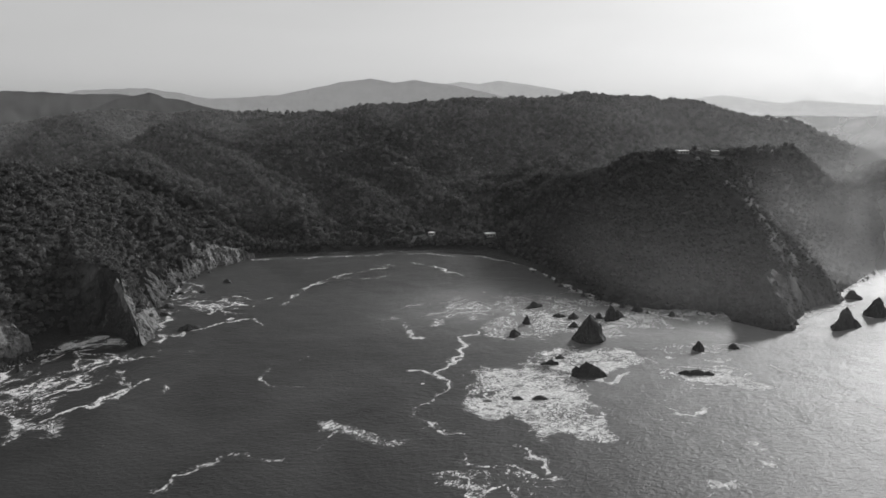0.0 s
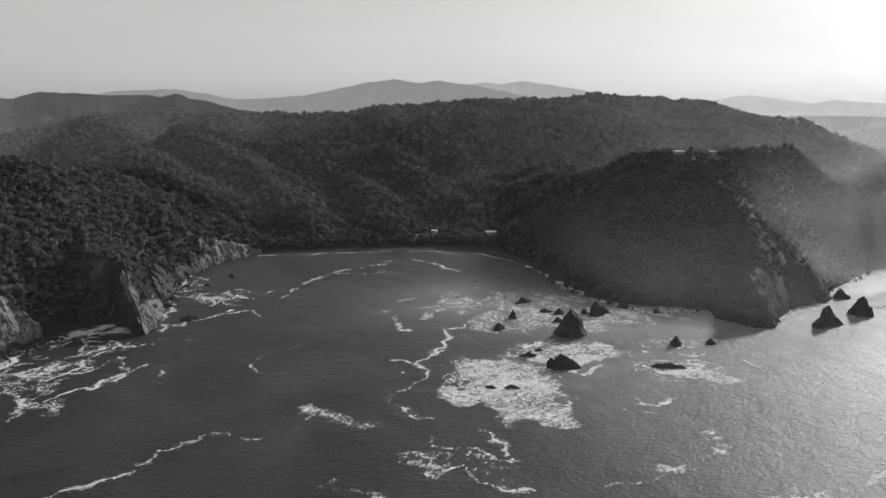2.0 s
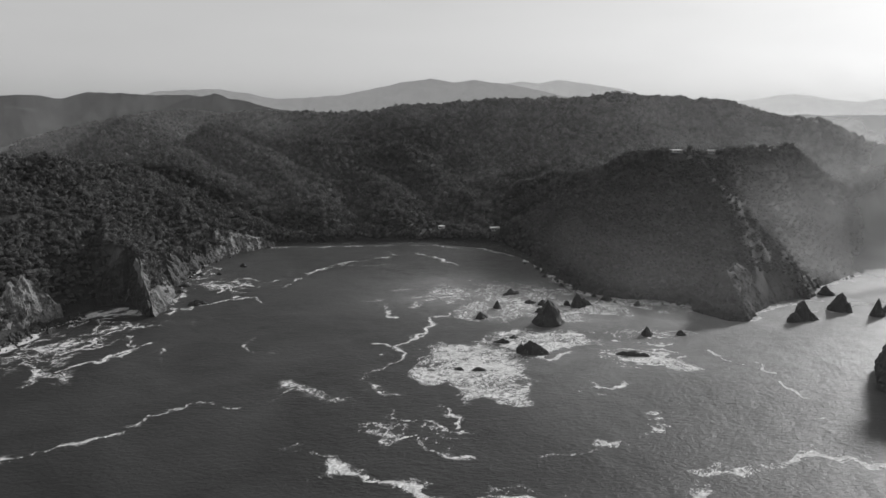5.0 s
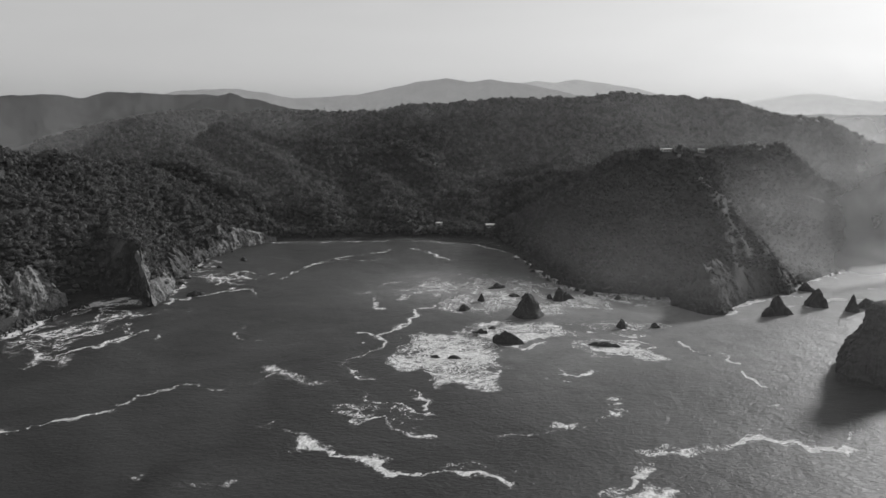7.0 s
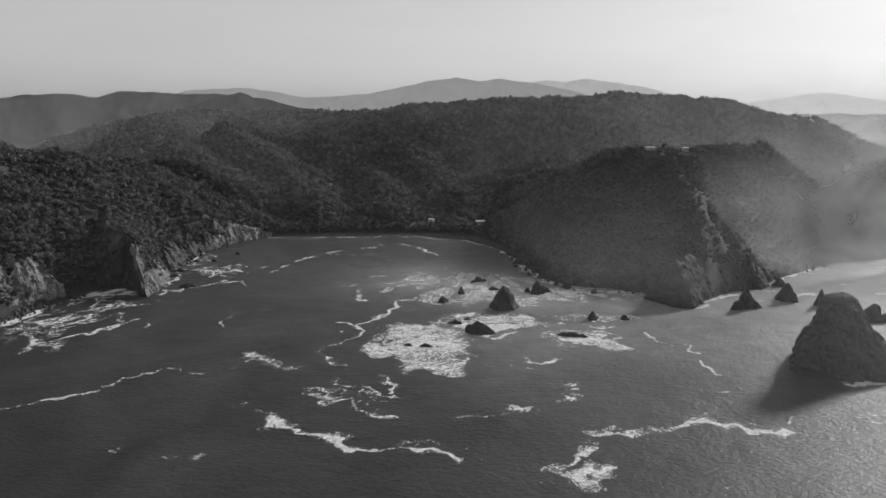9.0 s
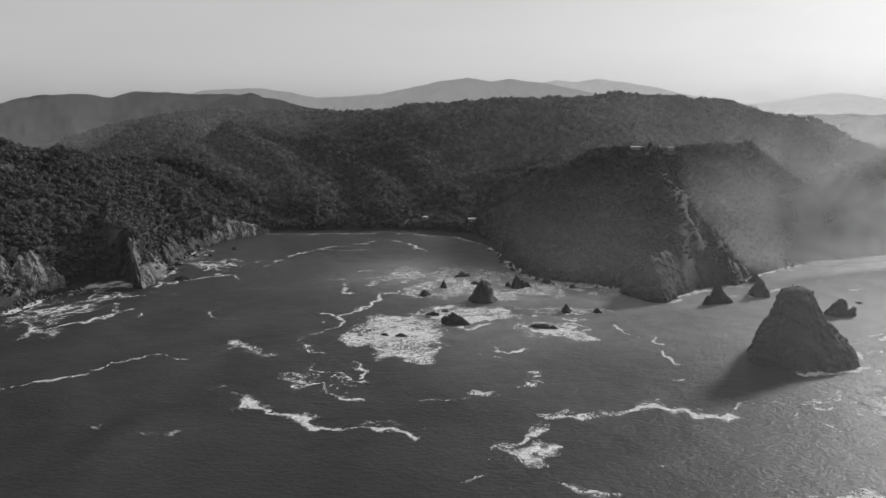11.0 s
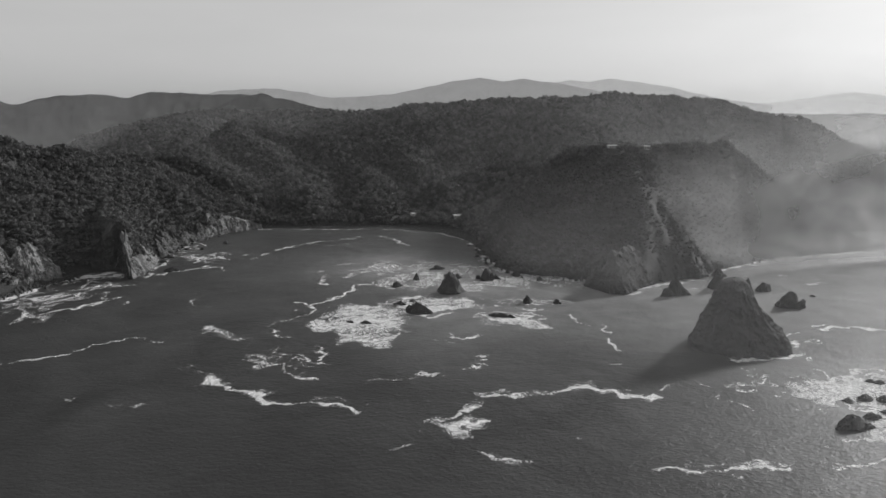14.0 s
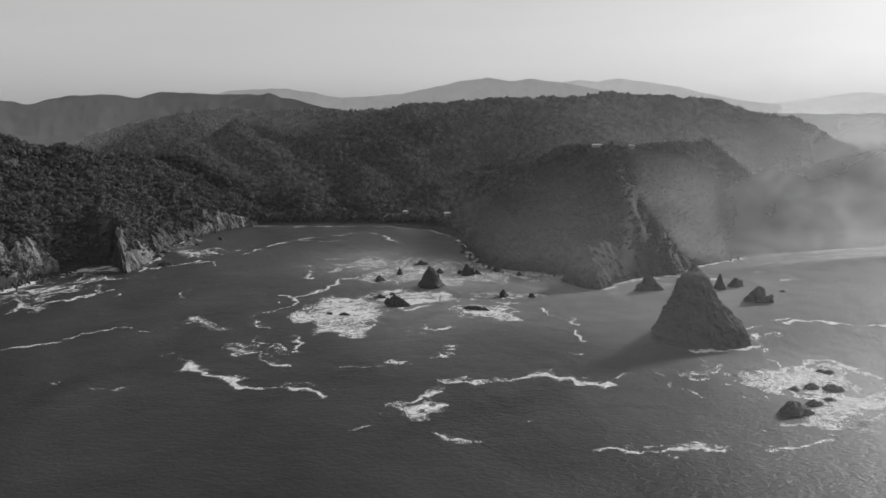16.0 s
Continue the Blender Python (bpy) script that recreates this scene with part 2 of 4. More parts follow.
# ---- noise on arrays ----
def lattice(i, j, k, seed):
    h = (i.astype(np.int64) * 374761393 + j.astype(np.int64) * 668265263 + k.astype(np.int64) * 2147483647 + seed * 144665) & 0xFFFFFFFF
    h = ((h ^ (h >> 13)) * 1274126177) & 0xFFFFFFFF
    return ((h ^ (h >> 16)) & 0xFFFF) / 32767.5 - 1.0


def value_noise(x, y, z=0.0, seed=0):
    x, y, z = np.broadcast_arrays(np.asarray(x, float), np.asarray(y, float), np.asarray(z, float))
    i, j, k = np.floor(x), np.floor(y), np.floor(z)
    u, v, w = x - i, y - j, z - k
    u, v, w = (a * a * a * (a * (a * 6 - 15) + 10) for a in (u, v, w))
    total = 0.0
    for di in (0, 1):
        for dj in (0, 1):
            for dk in (0, 1):
                weight = (u if di else 1 - u) * (v if dj else 1 - v) * (w if dk else 1 - w)
                total = total + weight * lattice(i + di, j + dj, k + dk, seed)
    return total


def fbm(x, y, z=0.0, seed=0, octaves=4, gain=0.5):
    total, amp = 0.0, 1.0
    for o in range(octaves):
        total = total + amp * value_noise(np.asarray(x) * 2.03 ** o + 17 * o, np.asarray(y) * 2.03 ** o - 9 * o, np.asarray(z) * 2.03 ** o, seed + o)
        amp *= gain
    return total


def smooth(a, b, x):
    t = np.clip((x - a) / (b - a), 0, 1)
    return t * t * (3 - 2 * t)


# ---- the lie of the land ----
# shore, inland on its left when walked in this order: x, y, width of the beach, steepness behind it
SHORE = [(-900, -900, 6, 1), (-420, -100, 6, 1.2), (-285, 200, 8, 1.4), (-255, 328, 10, 1.3), (-256, 362, 9, 1.8), (-246, 390, 9, 1.5), (-242, 417, 5, 1.9), (-223, 429, 2, 4.0),
         (-204, 414, 0, 5.0), (-190, 399, 0, 4.5), (-190, 424, 1, 3.2), (-200, 449, 2, 1.5), (-212, 480, 3, 1.25), (-222, 512, 3, 1.2), (-224, 552, 4, 1.25), (-213, 597, 2, 2.4),
         (-196, 628, 3, 1.6), (-174, 642, 8, 1.0), (-140, 646, 11, 1.1), (-80, 655, 13, 1.2)]
SHORE += [(-12, 661, 16, 0.9), (40, 647, 15, 0.7), (76, 607, 6, 0.9), (99, 553, 4, 1.2), (112, 521, 3, 1.3), (125, 493, 3, 1.4), (145, 479, 3, 1.5), (172, 472, 3, 1.6), (200, 467, 2, 2.0),
          (204, 440, 0, 3.2), (216, 428, 0, 3.4), (231, 427, 0, 3.2), (250, 457, 0, 2.6), (272, 477, 1, 2.0), (295, 488, 0, 2.4), (312, 514, 3, 1.2), (345, 545, 5, 1.1), (385, 585, 6, 1.1),
          (430, 602, 6, 1.2), (521, 648, 6, 1.2), (700, 720, 6, 1.1), (1000, 800, 6, 1), (1900, 900, 6, 1), (6000, 1500, 6, 1)]
# crests: fall on either side, breadth of the rounded top, then x, y, z along the crest
CRESTS = [
    (0.66, 10, [(-520, 330, 132), (-420, 440, 130), (-350, 515, 101), (-330, 590, 88), (-300, 650, 58), (-230, 650, 36), (-205, 652, 14)]),
    (0.85, 4, [(-330, 520, 82), (-285, 490, 60), (-240, 462, 47), (-221, 444, 42), (-211, 429, 36), (-202, 416, 25), (-194, 405, 12)]),
    (0.66, 8, [(-420, 380, 92), (-330, 375, 55), (-274, 366, 32)]),
    (0.60, 8, [(-345, 590, 80), (-270, 555, 47), (-236, 540, 24)]),
    (0.50, 16, [(-715, 1512, 118), (-600, 1100, 106), (-519, 917, 99), (-420, 830, 92), (-344, 767, 84), (-308, 745, 58)]),
    (0.72, 9, [(-430, 1040, 107), (-293, 840, 97), (-225, 790, 70), (-165, 730, 40), (-130, 694, 16)]),
    (0.68, 10, [(-430, 1040, 105), (-223, 924, 91), (-83, 930, 80), (-9, 831, 50), (28, 765, 24), (36, 735, 10)]),
    (0.66, 8, [(-150, 915, 76), (-95, 810, 46), (-62, 740, 28), (-52, 706, 20)]),
    (0.38, 35, [(-1150, 1480, 50), (-930, 1555, 102), (-800, 1530, 118), (-715, 1512, 122), (-560, 1500, 122), (-330, 1330, 122), (-230, 1260, 124), (-126, 1195, 137), (60, 1215, 149), (250, 1215, 154), (400, 1170, 146)]),
    (0.60, 14, [(400, 1170, 142), (470, 1085, 126), (510, 1030, 113), (534, 985, 98), (534, 900, 83)]),
    (0.50, 12, [(534, 900, 83), (590, 940, 59), (720, 960, 50), (950, 1010, 42)]),
    (0.45, 20, [(300, 1190, 140), (230, 1020, 98), (170, 900, 70), (112, 838, 58), (90, 800, 36)]),
    (0.55, 12, [(300, 1010, 98), (290, 880, 76), (300, 760, 80), (310, 664, 97), (290, 660, 98), (228, 644, 100)]),
    (0.92, 4, [(228, 644, 100), (240, 606, 86), (249, 572, 75), (251, 538, 62), (252, 515, 44), (244, 482, 30), (231, 440, 14)]),
    (0.60, 10, [(222, 625, 90), (185, 565, 50), (155, 505, 16)]),
    (0.62, 8, [(228, 644, 100), (190, 660, 92), (160, 695, 76), (140, 750, 62), (112, 838, 56)]),
    (1.05, 3, [(249, 572, 75), (272, 561, 50), (287, 550, 33), (299, 535, 17), (305, 520, 8)]),
    (0.90, 5, [(310, 664, 98), (345, 678, 99), (373, 684, 74), (400, 650, 40), (422, 612, 10)]),
    (0.90, 5, [(310, 664, 97), (332, 620, 62), (352, 580, 22)]),
]


def polyline_distance(x, y, nodes):
    """Distance to a polyline, and the nodes' further values at the nearest place."""
    best = np.full(x.shape, 1e9)
    values = [np.zeros(x.shape) for _ in nodes[0][2:]]
    for a, b in zip(nodes, nodes[1:]):
        dx, dy = b[0] - a[0], b[1] - a[1]
        t = np.clip(((x - a[0]) * dx + (y - a[1]) * dy) / (dx * dx + dy * dy), 0, 1)
        d = np.hypot(x - a[0] - t * dx, y - a[1] - t * dy)
        near = d < best
        best = np.where(near, d, best)
        for k in range(len(values)):
            values[k] = np.where(near, a[2 + k] + t * (b[2 + k] - a[2 + k]), values[k])
    return best, values


def inland(x, y):
    inside = np.zeros(x.shape, bool)
    ring = SHORE + [(6000, 9000), (-9000, 9000), (-9000, -900)]
    for a, b in zip(ring, ring[1:] + ring[:1]):
        if a[1] == b[1]:
            continue
        cross = ((a[1] > y) != (b[1] > y)) & (x < (b[0] - a[0]) * (y - a[1]) / (b[1] - a[1]) + a[0])
        inside ^= cross
    return inside


def land(x, y):
    """Height of the ground and signed distance from the shore."""
    x, y = np.asarray(x, float), np.asarray(y, float)
    calm = 1 - 0.7 * smooth(60, 120, x) * smooth(720, 640, y)
    wx = x + 7 * calm * fbm(x / 60, y / 60, seed=3, octaves=3)
    wy = y + 7 * calm * fbm(x / 60, y / 60, seed=8, octaves=3)
    k, total = 3.5, 0.0
    for fall, top, nodes in CRESTS:
        for a, b in zip(nodes, nodes[1:]):
            dx, dy = b[0] - a[0], b[1] - a[1]
            t = np.clip(((wx - a[0]) * dx + (wy - a[1]) * dy) / (dx * dx + dy * dy), 0, 1)
            d = np.hypot(wx - a[0] - t * dx, wy - a[1] - t * dy)
            h = a[2] + t * (b[2] - a[2]) - fall * (np.sqrt(d * d + top * top) - top)
            total = total + np.exp(np.clip((h - 60) / k, -30, 30))
    floor = 9 + 0.02 * np.clip(y - 700, 0, 2000)
    total = total + np.exp(np.clip((floor - 60) / k, -30, 30))
    h = 60 + k * np.log(total) - k * 0.7
    gully = 1 - np.abs(fbm(x / 95, y / 95, seed=21, octaves=4))
    ribs = 1 - np.abs(fbm(x / 17 + 0.3 * fbm(x / 30, y / 30, seed=25), y / 60, seed=24, octaves=3))
    h = h + (ribs - 0.6) * 4.5 * smooth(0.9, 0.4, calm) * smooth(6, 20, h) * smooth(104, 80, h)
    h = h + (gully - 0.65) * 14 * calm * smooth(8, 45, h) * (1 - 0.75 * smooth(112, 138, h)) + 2.2 * calm * fbm(x / 38, y / 38, seed=33, octaves=2) * smooth(10, 40, h) + 1.2 * fbm(x / 14, y / 14, seed=31, octaves=3)
    d, (beach, steep) = polyline_distance(x, y, SHORE)
    dc = np.where(inland(x, y), d, -d)
    rough = 1 + 0.35 * np.exp(-np.clip(dc, 0, None) / 14) * fbm(x / 16, y / 16, seed=41, octaves=3)
    run = np.clip(dc - beach * rough, 0, None)
    cap = 0.3 + 0.11 * np.clip(dc, 0, beach) + steep * run * rough + 0.5 * np.clip(fbm(x / 5, y / 5, seed=43), -1, 1) * smooth(0, 4, dc)
    low = np.minimum(h, cap)
    soft = 3.0
    h = low - 0.25 * np.clip(soft - np.abs(h - cap), 0, soft) ** 2 / soft
    h = np.where(dc > 0, np.maximum(h, 0.1), np.maximum(0.22 * dc - 0.3, -14))
    return h, dc


def graded(start, stop, step, low, high, grow=1.09, most=60):
    """Even steps between start and stop, widening steps out to low and high."""
    mid = list(np.arange(start, stop, step))
    up, s = [stop], step
    while up[-1] < high:
        s = min(s * grow, most)
        up.append(up[-1] + s)
    down, s = [start], step
    while down[-1] > low:
        s = min(s * grow, most)
        down.append(down[-1] - s)
    return np.array(down[:0:-1] + mid + up)


gx = graded(-360, 440, 2.6, -3000, 3000)
gy = graded(320, 720, 2.6, -400, 4700)
GX, GY = np.meshgrid(gx, gy)
GZ, GD = land(GX, GY)
me = mesh_of("ground", np.stack([GX, GY, GZ], -1).reshape(-1, 3), grid_faces(len(gx), len(gy)), GROUND)
_, (GB, GS) = polyline_distance(GX, GY, SHORE)
attribute(me, "shore", (smooth(-5, 0.5, GD) * (1 - smooth(0.8, 1.15, GD / np.maximum(GB, 1.5)))).ravel())
attribute(me, "grass", (smooth(70, 150, GX + 25 * fbm(GX / 40, GY / 40, seed=77)) * smooth(660, 620, GY + 20 * fbm(GX / 40, GY / 40, seed=78))).ravel())
ground = tagged(new("ground", me), "steep coastal hills with dark scrub and bare cliffs", "hillside", kind="structure")

# ---- the sea ----
wx_, wy_ = graded(-300, 700, 12, -5000, 5000, 1.15, 500), graded(100, 760, 12, -2000, 4900, 1.15, 500)
WX, WY = np.meshgrid(wx_, wy_)
sea = new("water", mesh_of("water", np.stack([WX, WY, 0 * WX], -1).reshape(-1, 3), grid_faces(len(wx_), len(wy_)), WATER))
near_surf, _ = polyline_distance(WX, WY, [(20, 480), (110, 440), (225, 430), (310, 440), (390, 520), (520, 600), (900, 700)])
# paler water along these lines paints in the glare over the sea
to_glare, _ = polyline_distance(WX, WY, [(350, 262), (375, 245), (390, 200), (520, 260), (900, 420)])
among_rocks, _ = polyline_distance(WX, WY, [(110, 352), (190, 375), (260, 385)])
to_glare = np.minimum(to_glare, among_rocks * 0.75)
attribute(sea.data, "surf", np.maximum(np.exp(-(near_surf / 58) ** 2), 0.7 * np.exp(-(to_glare / 48) ** 2)).ravel())
tagged(sea, "dark rippled sea water of a rocky cove", "sea", kind="structure")


# ---- the far ranges ----
def mountain_range(name, crest, mat, label, rough=14.0, apron=260):
    """A long ridge: its crest as x, y, z nodes, its face falling away in spurs."""
    crest = np.array(crest, float)
    run = np.concatenate([[0], np.cumsum(np.hypot(np.diff(crest[:, 0]), np.diff(crest[:, 1])))])
    s = np.linspace(0, run[-1], 320)
    x, y, z = (np.interp(s, run, crest[:, k]) for k in range(3))
    z = z + fbm(s / 120, 0 * s, seed=len(name), octaves=4) * rough * 0.35
    rows = []
    for t in np.linspace(-0.5, 1, 25):
        spur = fbm(s / 210, t * 2.0 + 0 * s, seed=70, octaves=4)
        drop = np.abs(t) ** 1.1
        away = apron * t * (1 + 0.3 * spur)
        rows.append(np.stack([x * (1 - away / np.hypot(x, y)), y * (1 - away / np.hypot(x, y)), z * (1 - drop) + rough * spur * drop * (1 - drop) * 4 - 6 * drop], -1))
    v = np.array(rows).reshape(-1, 3)
    ob = new(name, mesh_of(name, v, grid_faces(320, 25), mat))
    return tagged(ob, label, "mountain range", kind="structure")


def bearing(px, py, far, eye=(92.4, -57.8, 152.0), yaw=7.34, pitch=-12.54, f=1200.0):
    """A crest's place from its bearing off the middle of the walk and its distance."""
    a, e = px / f, py / f
    c, s = math.cos(radians(pitch)), math.sin(radians(pitch))
    fwd, up = c - e * s, s + e * c
    az = math.atan2(a, fwd) - radians(yaw)
    return (eye[0] + far * math.sin(az), eye[1] + far * math.cos(az), eye[2] + far * up / math.hypot(a, fwd))


def crest_line(far, pairs):
    return [bearing(px - 784, 441 - py, far) for px, py in pairs]


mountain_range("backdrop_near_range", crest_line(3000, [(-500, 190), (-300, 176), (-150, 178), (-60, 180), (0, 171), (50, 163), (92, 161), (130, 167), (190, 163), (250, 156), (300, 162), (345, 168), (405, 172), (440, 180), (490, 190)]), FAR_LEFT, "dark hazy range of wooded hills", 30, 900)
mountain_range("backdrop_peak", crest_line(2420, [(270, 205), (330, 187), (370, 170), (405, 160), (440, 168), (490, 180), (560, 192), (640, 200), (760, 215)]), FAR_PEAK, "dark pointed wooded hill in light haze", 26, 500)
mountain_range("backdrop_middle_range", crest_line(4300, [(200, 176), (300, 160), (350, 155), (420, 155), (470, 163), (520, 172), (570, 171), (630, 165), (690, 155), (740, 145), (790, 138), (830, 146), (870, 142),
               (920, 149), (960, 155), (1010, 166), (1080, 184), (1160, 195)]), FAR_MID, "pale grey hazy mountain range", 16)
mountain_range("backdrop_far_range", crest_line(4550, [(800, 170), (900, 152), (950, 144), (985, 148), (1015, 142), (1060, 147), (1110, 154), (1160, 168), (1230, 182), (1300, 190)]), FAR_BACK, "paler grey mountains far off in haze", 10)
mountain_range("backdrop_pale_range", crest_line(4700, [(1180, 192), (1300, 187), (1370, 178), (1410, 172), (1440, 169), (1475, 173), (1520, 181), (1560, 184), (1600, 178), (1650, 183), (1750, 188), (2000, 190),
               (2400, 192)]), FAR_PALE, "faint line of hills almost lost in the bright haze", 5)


# ---- rocks standing in the sea ----
def rock_mesh(name, w, d, h, seed, spikes=1, mat=DARK_ROCK, lean=0.0, cuts=3):
    """A crag of one or more broken wedges leaning on one another, with flat faces and sharp edges."""
    rng = random.Random(seed)
    V, F, base = [], [], 0
    for k in range(max(1, spikes)):
        if k == 0:
            ox, oy, size, high = 0.0, 0.0, (1.0 if spikes == 1 else 0.78), 1.0
        else:
            side = 1 if k % 2 else -1
            ox, oy, size, high = side * rng.uniform(0.22, 0.36), rng.uniform(-0.22, 0.18), rng.uniform(0.4, 0.6), rng.uniform(0.4, 0.72)
        bm = bmesh.new()
        turn = rng.uniform(0, 6.28)
        for q, r in ((-0.12, 0.54), (0.12, 0.5), (0.5, 0.3 if spikes == 1 else 0.36), (0.8, 0.12 if spikes == 1 else 0.22)):
            for a in range(7):
                b = turn + a * 0.8976 + rng.uniform(-0.3, 0.3)
                rr = r * size * rng.uniform(0.78, 1.12)
                bm.verts.new(((ox + rr * math.cos(b) + lean * q) * w, (oy + rr * math.sin(b)) * d, (q + rng.uniform(-0.05, 0.05)) * h * high))
        slant = rng.uniform(0, 6.28)
        for a in (-0.07, 0.05):
            bm.verts.new(((ox + a * math.cos(slant) + lean) * w, (oy + a * math.sin(slant)) * d, h * high * (1.0 + (0.05 if a > 0 else -0.06))))
        hull = bmesh.ops.convex_hull(bm, input=bm.verts[:])
        bmesh.ops.delete(bm, geom=[e for e in hull["geom_interior"] if isinstance(e, bmesh.types.BMVert)], context="VERTS")
        bmesh.ops.subdivide_edges(bm, edges=bm.edges[:], cuts=cuts, use_grid_fill=True)
        bmesh.ops.triangulate(bm, faces=bm.faces[:])
        bm.verts.index_update()
        V.append(np.array([v.co[:] for v in bm.verts]))
        F.append(np.array([[v.index for v in f.verts] for f in bm.faces]) + base)
        base += len(V[-1])
        bm.free()
    v, f = np.concatenate(V), np.concatenate(F)
    unit = max(1.2, 0.16 * (w + d) / 2)
    step = np.stack([fbm(v[:, 0] / unit + 7 * a + seed, v[:, 1] / unit, v[:, 2] / unit, seed=seed + a, octaves=3) for a in range(3)], -1)
    crack = np.abs(fbm(v[:, 0] / unit / 1.6 + seed, v[:, 1] / unit / 1.6, v[:, 2] / unit / 2.6, seed=seed + 9, octaves=2))
    v = v + step * (0.045 * min(w, d, 2.2 * h)) - v * (0.12 * np.clip(0.22 - crack, 0, 1) * 4)[:, None] * (1, 1, 0.3)
    return mesh_of(name, v, f, mat, False)


STOUT = (1.0, 1.0, 0.86, 0.64, 0.45, 0.34, 0.25, 0.14, 0.02)


def pinnacle_mesh(name, w, d, h, seed, mat, ring=160, rise=110, flank=STOUT, lean=0.04):
    """A tall stack: bulging flanks cut by clefts, a blunt knobbed summit."""
    q = np.linspace(0, 1, rise)[:, None]
    th = np.linspace(0, 2 * np.pi, ring, endpoint=False)[None, :]
    k = w / 53
    flank = np.interp(q, [0, 0.1, 0.3, 0.5, 0.7, 0.85, 0.94, 0.98, 1], flank)
    lobes = 1 + 0.10 * np.cos(3 * th + 0.7) * (1 - q) + 0.05 * np.cos(5 * th + 2)
    x, y = np.cos(th) * flank * lobes * w / 2, np.sin(th) * flank * lobes * d / 2
    z = h * q + 0 * th - 1.5 * (q < 0.01)
    out = np.stack([np.cos(th) + 0 * q, np.sin(th) + 0 * q], -1)
    n1 = fbm(x / 15 / k + seed, y / 15 / k, z / 17 / k, seed=seed, octaves=5)
    cleft = np.abs(fbm(np.cos(th) * 2.6 + 0 * q, np.sin(th) * 2.6 + 0 * q, q * 1.3, seed=seed + 3, octaves=4))
    n2 = fbm(x / 3.2 / k + seed, y / 3.2 / k, z / 3.2 / k, seed=seed + 9, octaves=3)
    push = 2.2 * n1 - 3.0 * np.clip(0.16 - cleft, 0, 1) * 4 * (1 - 0.6 * q) + 0.9 * n2
    push = k * push * (0.35 + 0.65 * np.clip(flank / 0.5, 0, 1))
    x, y, z = x + out[..., 0] * push + lean * w * q, y + out[..., 1] * push, z + 0.8 * k * n1 * (q > 0.03)
    return mesh_of(name, np.stack([x, y, z], -1).reshape(-1, 3), grid_faces(ring, rise, True), mat, False)


def sea_rock(x, y, w, d, h, seed, spikes=2, label="jagged dark rock wet from the surf", name="sea_rock", mat=DARK_ROCK, turn=0.0, **more):
    ob = new(name, rock_mesh(name, w, d, h, seed, spikes, mat, **more))
    ob.matrix_world = pose(x, y, 0, 0, 0, turn)
    return tagged(ob, label, "rock", "rocks in the cove")


stack = tagged(new("sea_pinnacle", pinnacle_mesh("sea_pinnacle", 57, 46, 43.5, 11, STACK_ROCK, lean=-0.09)), "tall weathered sea stack with a knobbed summit", "rock", "rocks in the cove")
stack.matrix_world = pose(292, 322, 0)
for k, (x, y, w, h) in enumerate(((26, -8, 9, 5), (23, -13, 7, 2.5), (-24, -2, 7, 3), (11, -20, 8, 3))):
    ledge = new("foot_rock", rock_mesh("foot_rock", w, w * 0.8, h, 60 + k, 2, STACK_ROCK))
    ledge.parent, ledge.matrix_local = stack, pose(x, y, 0)
for x, y, w, d, h, seed, spikes, lean, turn in ((93, 408, 23, 15, 17.5, 21, 1, 0.0, 10), (81, 351, 21, 9, 8.5, 31, 3, -0.12, 8), (116, 449, 14, 10, 10.5, 22, 2, 0.04, 20), (270, 432, 23, 12, 13.5, 23, 3, -0.1, 25),
                                                (304, 455, 18, 14, 13.5, 24, 2, 0.08, -15), (325, 444, 9, 8, 13, 25, 1, 0.0, 10), (346, 413, 23, 14, 12, 26, 2, 0.1, 12), (339, 455, 16, 11, 7.5, 27, 2, 0.0, 20),
                                                (313, 498, 14, 11, 7, 28, 2, 0.0, 0), (156, 391, 10, 8, 6, 29, 1, -0.12, 70), (140, 468, 10, 8, 6, 30, 2, 0.0, 0)):
    sea_rock(x, y, w, d, h, seed, spikes, "dark pointed rock standing in white surf" if spikes == 1 else "dark broken rock standing in white surf", turn=turn, lean=lean)
ROCKS = [(46, 416, 10, 7, 5, 2), (57, 441, 6, 5, 6, 1), (67, 479, 14, 7, 4, 3), (81, 456, 10, 6, 2.5, 2), (62, 368, 10, 5, 3, 3), (69, 378, 5, 4, 2, 1),
         (124, 455, 8, 6, 4, 2), (109, 453, 7, 5, 3.5, 2), (261, 430, 6, 5, 3, 2), (38, 322, 7, 4, 1.6, 2), (49, 322, 11, 4, 2.0, 2), (178, 393, 8, 6, 3, 2), (141, 353, 17, 6, 3, 3), (88, 434, 7, 5, 3.5, 1), (91, 452, 8, 6, 4.5, 1)]
ROCKS += [(-170, 431, 13, 8, 4, 3), (-182, 551, 9, 7, 3, 2), (-204, 480, 10, 6, 3, 3), (-208, 517, 8, 6, 2, 2), (-192, 520, 7, 5, 2, 2), (-199, 462, 8, 5, 2.5, 2), (373, 445, 5, 4, 1.5, 1), (355, 275, 7, 5, 2, 1)]
ROCKS += [(322, 218, 20, 13, 6, 3), (339, 251, 10, 8, 3.2, 2), (349, 251, 12, 9, 3.4, 2), (334, 229, 10, 7, 3, 2), (344, 237, 8, 5, 1.5, 2), (330, 247, 6, 5, 2, 1), (351, 276, 8, 4, 1.6, 2)]
for k, (x, y, w, d, h, spikes) in enumerate(ROCKS):
    sea_rock(x, y, w, d, h, 100 + k, spikes, "low jagged dark rock awash in white surf" if h < 4 else "jagged dark rock standing out of the surf", turn=random.Random(k).uniform(-30, 30))


